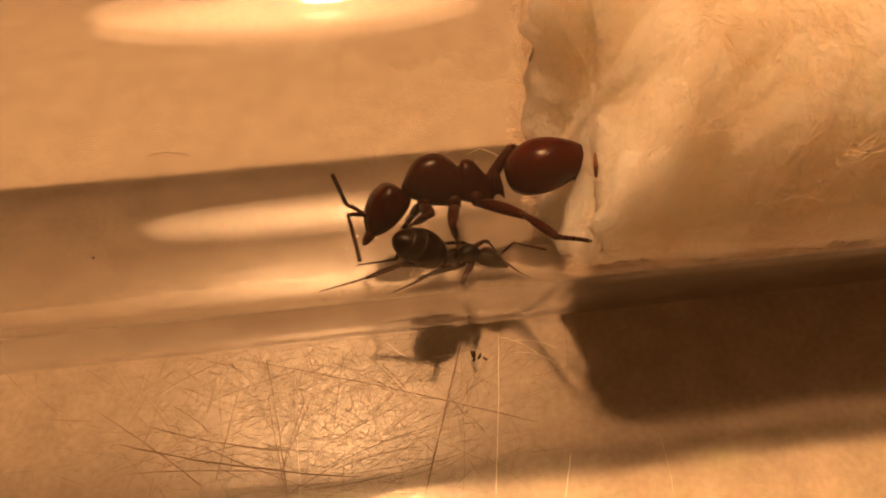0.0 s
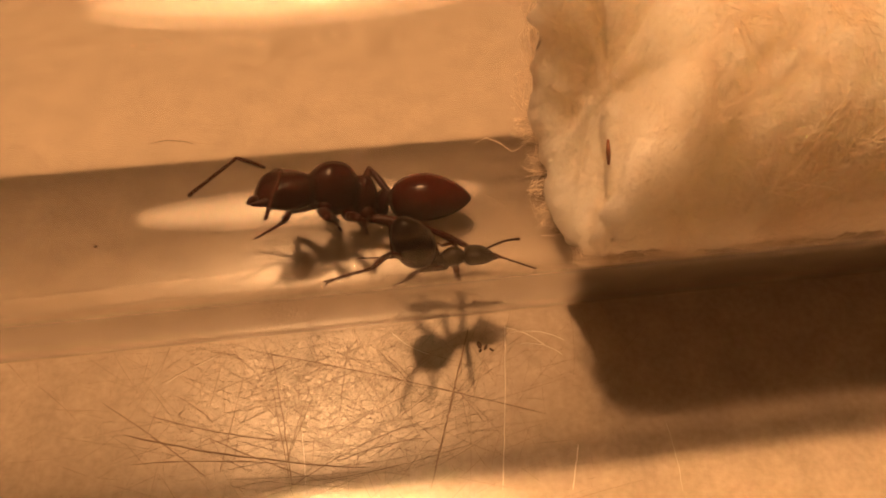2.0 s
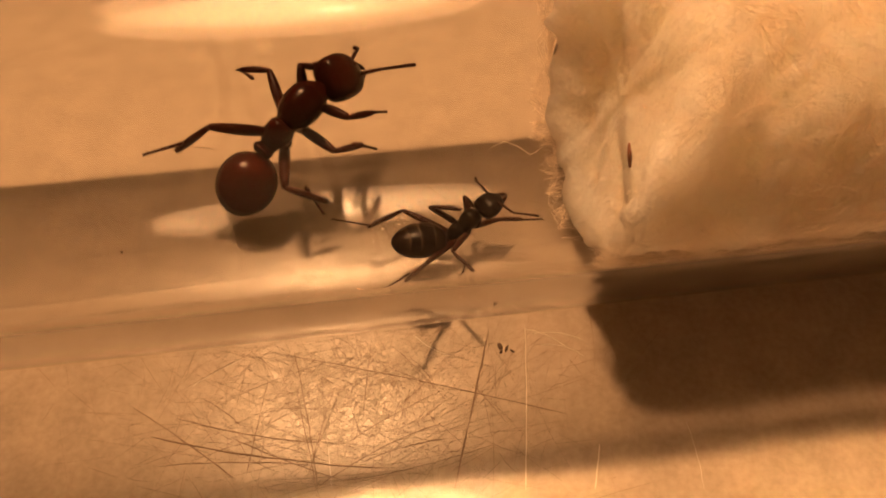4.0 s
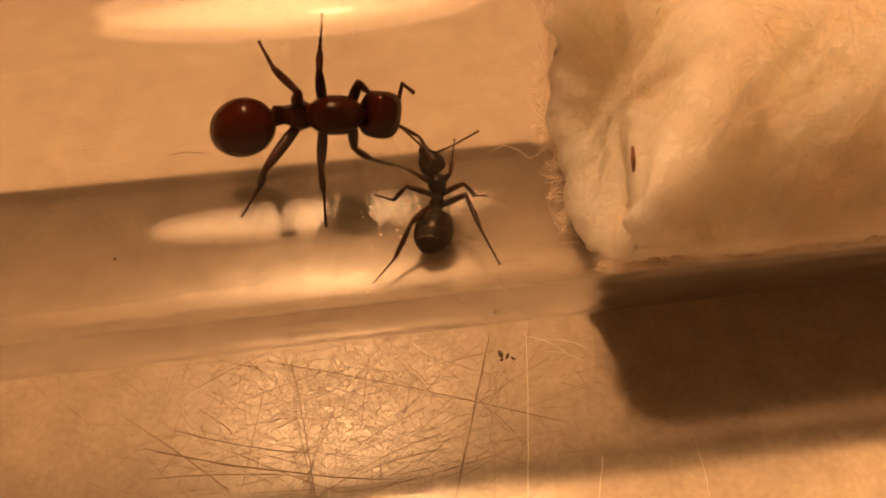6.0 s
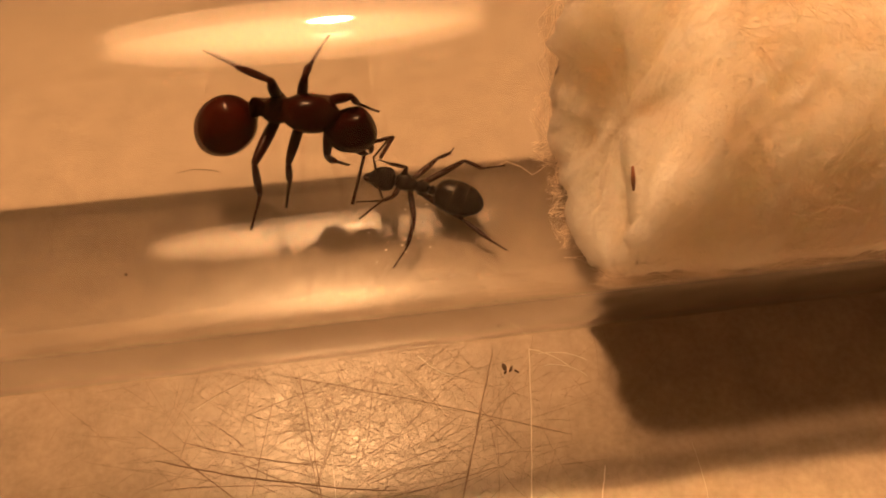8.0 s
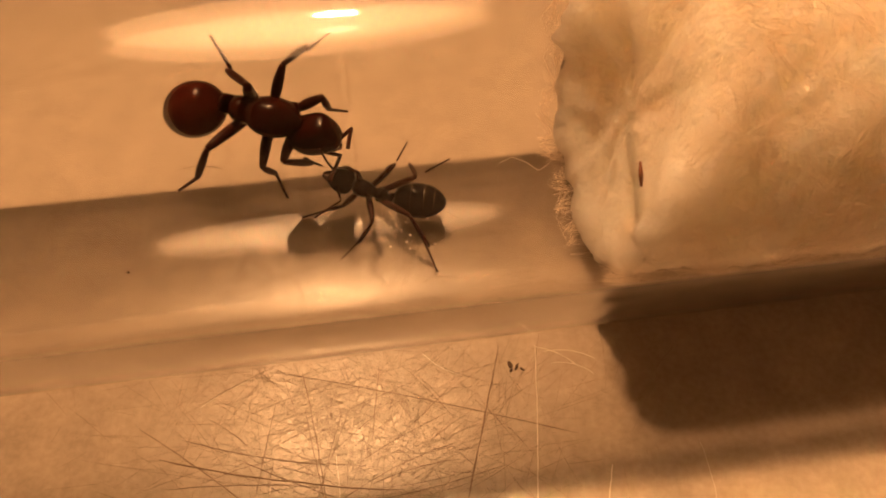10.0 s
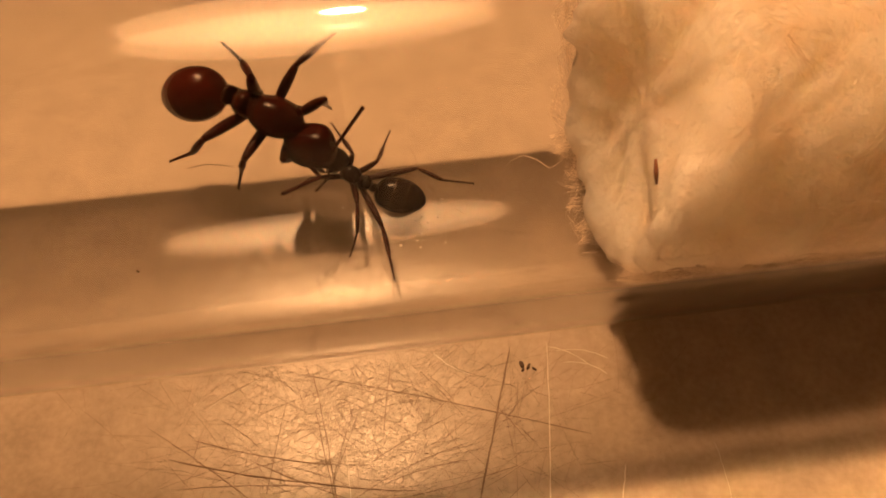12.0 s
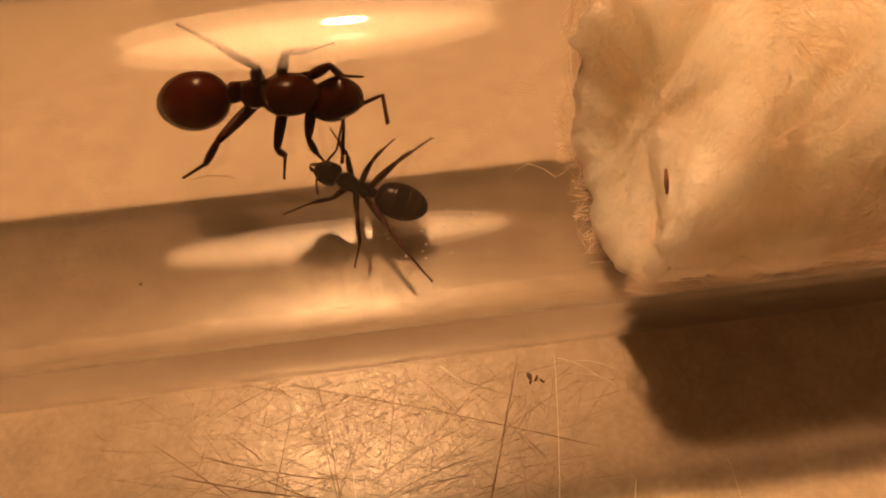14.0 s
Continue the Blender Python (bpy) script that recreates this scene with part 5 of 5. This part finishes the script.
                (7.5, 0.66, 1, 0.9, 1.91, 1.18, 0.8, 2.92, 1.09, -0.49),
                (8, 1.1, 1.09, 0.76, 1.44, 1.39, -0.42, 2.51, 1.7, -1.63),
                (10.5, 1.35, 1.37, 0.31, 2.05, 1.82, -0.64, 3.18, 2.61, -1.56),
                (11, 1.35, 1.31, 0.4, 2.27, 1.73, -0.37, 3.6, 2.23, -1.21),
                (11.5, 1.51, 1.01, 0.57, 1.75, 0.94, -0.67, 1.6, 1.1, -2.3),
                (12, 1.87, 1, 0, 1.96, 1.42, -1.19, 2.1, 2.48, -2.45),
                (12.5, 0.43, 1.39, 0.54, 1.69, 1.5, 0.52, 2.69, 2.79, 0.8),
                (13, 0.52, 1.16, 0.78, 1.73, 1.5, 0.85, 3.19, 2.15, 0.46),
                (13.5, 1.62, 1.37, -0.38, 2.6, 1.97, 0.14, 3.62, 3.12, 0.74),
                (14, 0.46, 1.27, 0.68, 1.52, 1.96, 0.74, 2.53, 3.21, 1.12)],
            "l2": [(0, 1.77, 0.57, 0.81, 3.15, 1.54, 0.32, 2.4, 0.21, 0.43),
                (0.5, 1.78, 0.42, 0.82, 3.15, 1.4, 0.31, 2.36, 0.08, 0.22),
                (1, 1.63, 0.5, 1.01, 3.03, 1.47, 0.59, 2.4, 0.07, 0.69),
                (1.5, -0.11, 2.11, 0.79, -0.21, 3.14, -0.63, -0.73, 4.51, -1.09),
                (2, -0.11, 2.11, 0.79, 0.01, 2.68, -0.87, -0.48, 4.01, -1.47),
                (2.5, -0.11, 2.11, 0.79, 0.36, 2.75, -0.78, 0.89, 4.15, -1.14),
                (3, -0.19, 0.27, 1.77, 0.11, 1, 0.19, 0.41, 2.16, -0.78),
                (5.5, 0.45, 2.34, -0.9, -0.39, 2.67, 0.62, -0.34, 3.18, -0.84),
                (6, 0.1, 1.66, 1.29, -0.32, 2.43, -0.23, 0.29, 3.48, -1.17),
                (6.5, -0.32, 1.62, 1.3, -0.39, 2.62, -0.15, -0.86, 3.84, -0.97),
                (7, 0.12, 1.71, 1.25, 0.15, 2.54, -0.3, 0.73, 3.79, -0.99),
                (7.5, -0.47, 2.39, -0.56, -1.28, 3.34, 0.68, -1.22, 4.34, -0.49),
                (8, -0.48, 2.11, 0.7, -0.37, 3.78, 1.22, 0.13, 5.19, 1.6),
                (10.5, -0.38, 1.63, 1.28, -0.34, 2.88, 0.04, 0.34, 4.15, 0.57),
                (11, -0.26, 1.3, 1.51, -0.22, 2.99, 2.01, -0.04, 3.97, 0.84),
                (11.5, 0.24, 1.24, 1.55, -0.37, 2.82, 2.03, -0.89, 4.05, 1.27),
                (12, -0.13, 1.32, 1.52, -0.82, 2.82, 2.13, -1.4, 4.2, 1.76),
                (12.5, -1.57, 1.45, 0.55, -2.7, 2.78, 0.32, -2.87, 4.09, -0.47),
                (13, -1.53, 1.5, 0.55, -2.7, 2.78, 0.29, -3.06, 4.07, -0.46),
                (13.5, -1.49, 1.7, 0.29, -2.5, 2.95, -0.44, -3.44, 4.12, -0.11),
                (14, -1.48, 1.36, 0.77, -2.3, 2.84, 0.3, -2.37, 4.24, -0.35)],
            "l3": [(0, -2.19, 2.44, 1.02, -2.07, 2.44, -1.18, -3.05, 4.2, -2.3),
                (0.5, -2.19, 2.44, 1.02, -1.32, 2.61, -1, -2.6, 4.26, -1.98),
                (1, -2.19, 2.44, 1.02, -1.22, 2.64, -0.95, -2.39, 4.33, -2),
                (1.5, -2.19, 2.44, 1.02, -1.23, 2.57, -0.96, -2.3, 4.3, -2.06),
                (2, -2.19, 2.44, 1.02, -1.63, 2.01, -1.06, -2.46, 3.84, -2.2),
                (2.5, -1.64, 3.05, 0.21, -3.36, 2.19, 1.29, -4.37, 4.2, 0.78),
                (3, -1.08, 3.21, 0.05, -3.27, 3.04, -0.04, -3.88, 5.13, -0.8),
                (5.5, -2.84, 1.56, 1.22, -4.58, 1.94, 2.51, -6.35, 2.39, 3.92),
                (6, -2.14, 1.43, 1.96, -4.09, 2.33, 1.51, -5.7, 3.36, 2.82),
                (6.5, -2.01, 1.6, 1.95, -4.01, 2.46, 2.25, -5.92, 3.75, 2.08),
                (7, -2.53, 1.42, 1.66, -4.6, 1.82, 1.02, -6.56, 2.68, 1.89),
                (7.5, -2.69, 1.46, 1.48, -4.37, 2.35, 2.58, -6.08, 3.74, 1.88),
                (8, -3.33, 1.34, 0.47, -4.8, 2.28, 1.81, -5.02, 2.7, 4.07),
                (10.5, -1.86, 0.86, 2.29, -3.45, 2.32, 1.84, -4.3, 3.79, 3.41),
                (11, -2.04, 1.05, 2.16, -3.7, 2.38, 1.59, -4.6, 3.62, 3.32),
                (11.5, -2.12, 1.5, 1.93, -1.94, 2.56, 3.85, -1.86, 3.59, 5.92),
                (12, -2.13, 1.82, 1.73, -2.49, 3.07, 3.5, -2.38, 4.08, 5.58),
                (12.5, -3.31, 1.66, -0.45, -5.06, 2.46, 0.62, -6.87, 3.52, 1.6),
                (13, -3.24, 1.71, 0.15, -4.82, 2.23, 1.58, -5.22, 3.26, -0.45),
                (13.5, -3.49, 1.07, 0.2, -4.96, 1.64, -1.33, -7.14, 2.04, -0.68),
                (14, -3.35, 1.35, 0.38, -5.36, 2.12, 0.83, -6.88, 3.08, -0.62)],
            "r1": [(0, -0.38, -1.19, -0.7, -1.27, -2.09, -0.71, -2.18, -3.38, -0.22),
                (0.5, -0.27, -1.33, -0.63, -1.11, -2.27, -0.72, -2.06, -3.53, -0.25),
                (1, -0.22, -1.4, -0.48, -0.97, -2.41, -0.59, -1.74, -3.77, -0.04),
                (1.5, -0.21, -1.35, -0.75, -1.07, -2.26, -0.63, -1.93, -3.57, -0.12),
                (2, 0, -1.5, 0.03, -0.58, -2.51, 0.51, 0.36, -1.37, -0.22),
                (2.5, 1.24, -1.38, 0.41, 2.24, -2.12, 0.18, 3.74, -2.64, -0.25),
                (3, 1.55, -1.28, 0.23, 2.3, -2.29, 0.29, 3.39, -3.51, 0.54),
                (5.5, 1.28, -0.82, 0.84, 1.94, -0.71, -0.23, 2.72, -0.61, -1.69),
                (6, 0.87, -0.73, 1, 1.88, -0.88, 0.25, 3.36, -1.09, -0.46),
                (6.5, 0.43, -0.93, 0.91, 1.5, -1.38, 0.4, 2.55, -1.84, -0.78),
                (7, 1.46, -1.45, -0.67, 1.66, -1.67, 0.56, 2.46, -2.08, -0.83),
                (7.5, 0.34, -0.66, 1, 1.24, -1.08, 0.21, 2.59, -1.32, -0.7),
                (8, 0.83, -0.76, 1, 1.59, -0.85, 0, 1.93, -1.14, -1.59),
                (10.5, 1.21, -0.7, 0.92, 1.85, -0.93, -0.16, 2.08, -0.93, -1.79),
                (11, 1, -0.76, 0.97, 1.66, -0.99, -0.08, 1.86, -1.08, -1.72),
                (11.5, 1.27, -0.67, 0.9, 1.23, -0.92, -0.34, 0.93, -0.9, -1.96),
                (12, 1.3, -1.01, 0.73, 1.88, -1.52, -0.27, 2.35, -2.14, -1.73),
                (12.5, 0.05, -0.61, 0.9, 1.26, -0.95, 1.07, 2.64, -1.25, 0.22),
                (13, 0.16, -0.44, 0.98, 1.32, -0.91, 1.14, 2.59, -1.14, 0.11),
                (13.5, 0.06, -0.87, 0.81, 1.22, -1.38, 0.9, 2.77, -1.64, 0.41),
                (14, 1.35, -1.41, 0.25, 1.41, -1.82, 1.45, 2.84, -2.39, 0.88)],
            "r2": [(0, -2.07, -0.33, -0.94, -3.5, -1.33, -0.71, -3.93, -0.46, -1.91),
                (0.5, -2.01, -0.44, -1.1, -3.48, -1.41, -1.12, -4.84, -2.12, -1.23),
                (1, -2.05, -0.74, -0.82, -3.39, -1.88, -0.83, -4.66, -2.71, -1.11),
                (1.5, -2.01, -0.6, -1.05, -3.36, -1.71, -1.25, -3.32, -0.41, -2.07),
                (2, -1.94, -1.09, 0.1, -3.2, -2.25, 0.52, -3.15, -1.33, -0.72),
                (2.5, -1.58, -1.66, 0.17, -1.74, -3.08, 1.19, -2.88, -2.37, 0.44),
                (3, -1.8, -1.31, 0.24, -2.33, -2.75, 1.1, -3.15, -2.04, 0.01),
                (5.5, -0.54, -1.55, 1.29, 0.06, -2.02, -0.3, 0.89, -2.53, -1.49),
                (6, 0.11, -1.39, 1.48, -0.21, -2.06, -0.11, 0.04, -2.88, -1.4),
                (6.5, -0.35, -1.12, 1.58, 0.45, -1.7, 0.12, 1.01, -2.38, -1.14),
                (7, -0.46, -1.79, 1.11, -1.79, -2.43, 0.15, -1.49, -3.14, -1.19),
                (7.5, -0.36, -1.23, 1.53, 0.01, -1.95, -0.03, 0.49, -2.56, -1.36),
                (8, -1.21, -2.04, -0.76, -1.4, -2.28, 0.97, -1.91, -2.88, -0.36),
                (10.5, -0.51, -1.64, 1.23, -0.94, -2.48, -0.26, -1.27, -3.87, -0.84),
                (11, -0.7, -1.87, 0.93, -1.19, -2.55, -0.62, -1.61, -4.02, -0.79),
                (11.5, 0.26, -1.5, 1.39, -0.19, -2.38, -0.07, -0.3, -3.59, -1.01),
                (12, 0.15, -1.29, 1.53, -0.31, -2.32, 0.17, -0.61, -3.45, -0.83),
                (12.5, -1.2, -1.19, 1.17, -0.15, -1.96, -0.01, 0.59, -3.16, -0.63),
                (13, -0.81, -1.26, 1.38, 0.19, -1.91, 0.08, 1.06, -2.94, -0.66),
                (13.5, -0.91, -1.13, 1.39, 0.09, -1.75, 0.09, 0.86, -2.75, -0.81),
                (14, -1, -1.46, 1.14, -0.36, -2.53, -0.11, 0.08, -3.51, -1.21)],
            "r3": [(0, -3.64, -0.09, -0.33, -4.42, 1.36, -1.8, -6.27, 2.11, -2.96),
                (0.5, -3.64, -0.13, -0.57, -4.15, 1.34, -2.11, -6, 2.25, -3.16),
                (1, -3.64, -0.2, -0.47, -4.22, 1.16, -2.11, -5.82, 2, -3.55),
                (1.5, -3.65, -0.25, -0.44, -4.39, 0.94, -2.13, -5.84, 2.07, -3.52),
                (2, -3.37, -0.57, 0.84, -4.94, -2.1, 1.05, -7.19, -2.57, 0.86),
                (2.5, -3.2, -0.73, 1.13, -4.07, -2.55, 2, -6.03, -2.14, 0.85),
                (3, -3.57, -0.4, 0.3, -5.04, -1.71, 1.29, -7.14, -1.47, 0.35),
                (5.5, -1.79, -1.83, 1.92, -3.15, -1.67, 3.64, -5.09, -0.88, 2.68),
                (6, -0.76, -1.46, 2.36, -2.77, -2.07, 2.99, -4.83, -3.03, 2.59),
                (6.5, -1.68, -1.79, 1.99, -3.87, -1.89, 2.2, -6.11, -2.42, 2.37),
                (7, -2.86, -1.82, 0.95, -4.92, -2.29, 1.58, -6.92, -2.87, 2.57),
                (7.5, -2.38, -1.85, 1.51, -4.5, -1.78, 2.07, -5.83, -2.6, 0.36),
                (8, -2.81, -2.35, -0.57, -3.28, -1.82, 1.51, -5.04, -2.59, 0.23),
                (10.5, -1.44, -1.01, 2.41, -2.61, -2.2, 0.97, -3.91, -3.66, -0.26),
                (11, -1.71, -1.31, 2.22, -2.85, -2.52, 0.77, -4.1, -4.33, 0.07),
                (11.5, -2.62, -2.46, 0.23, -3.13, -2.15, 2.35, -5.26, -3.01, 2.04),
                (12, -2.73, -2.28, 0.44, -3.4, -2.2, 2.54, -5.52, -3.05, 2.19),
                (12.5, -2.91, -2.12, 0.34, -3.45, -2.48, -1.76, -4.37, -3.65, -3.53),
                (13, -2.8, -2.13, 0.6, -3.35, -2.59, -1.48, -4.09, -3.95, -3.19),
                (13.5, -2.86, -2.11, 0.51, -3.36, -2.41, -1.61, -4.28, -3.76, -3.24),
                (14, -2.53, -1.93, 1.27, -1.92, -3.11, -0.48, -1.5, -4.58, -2.21)],
        })


motions()
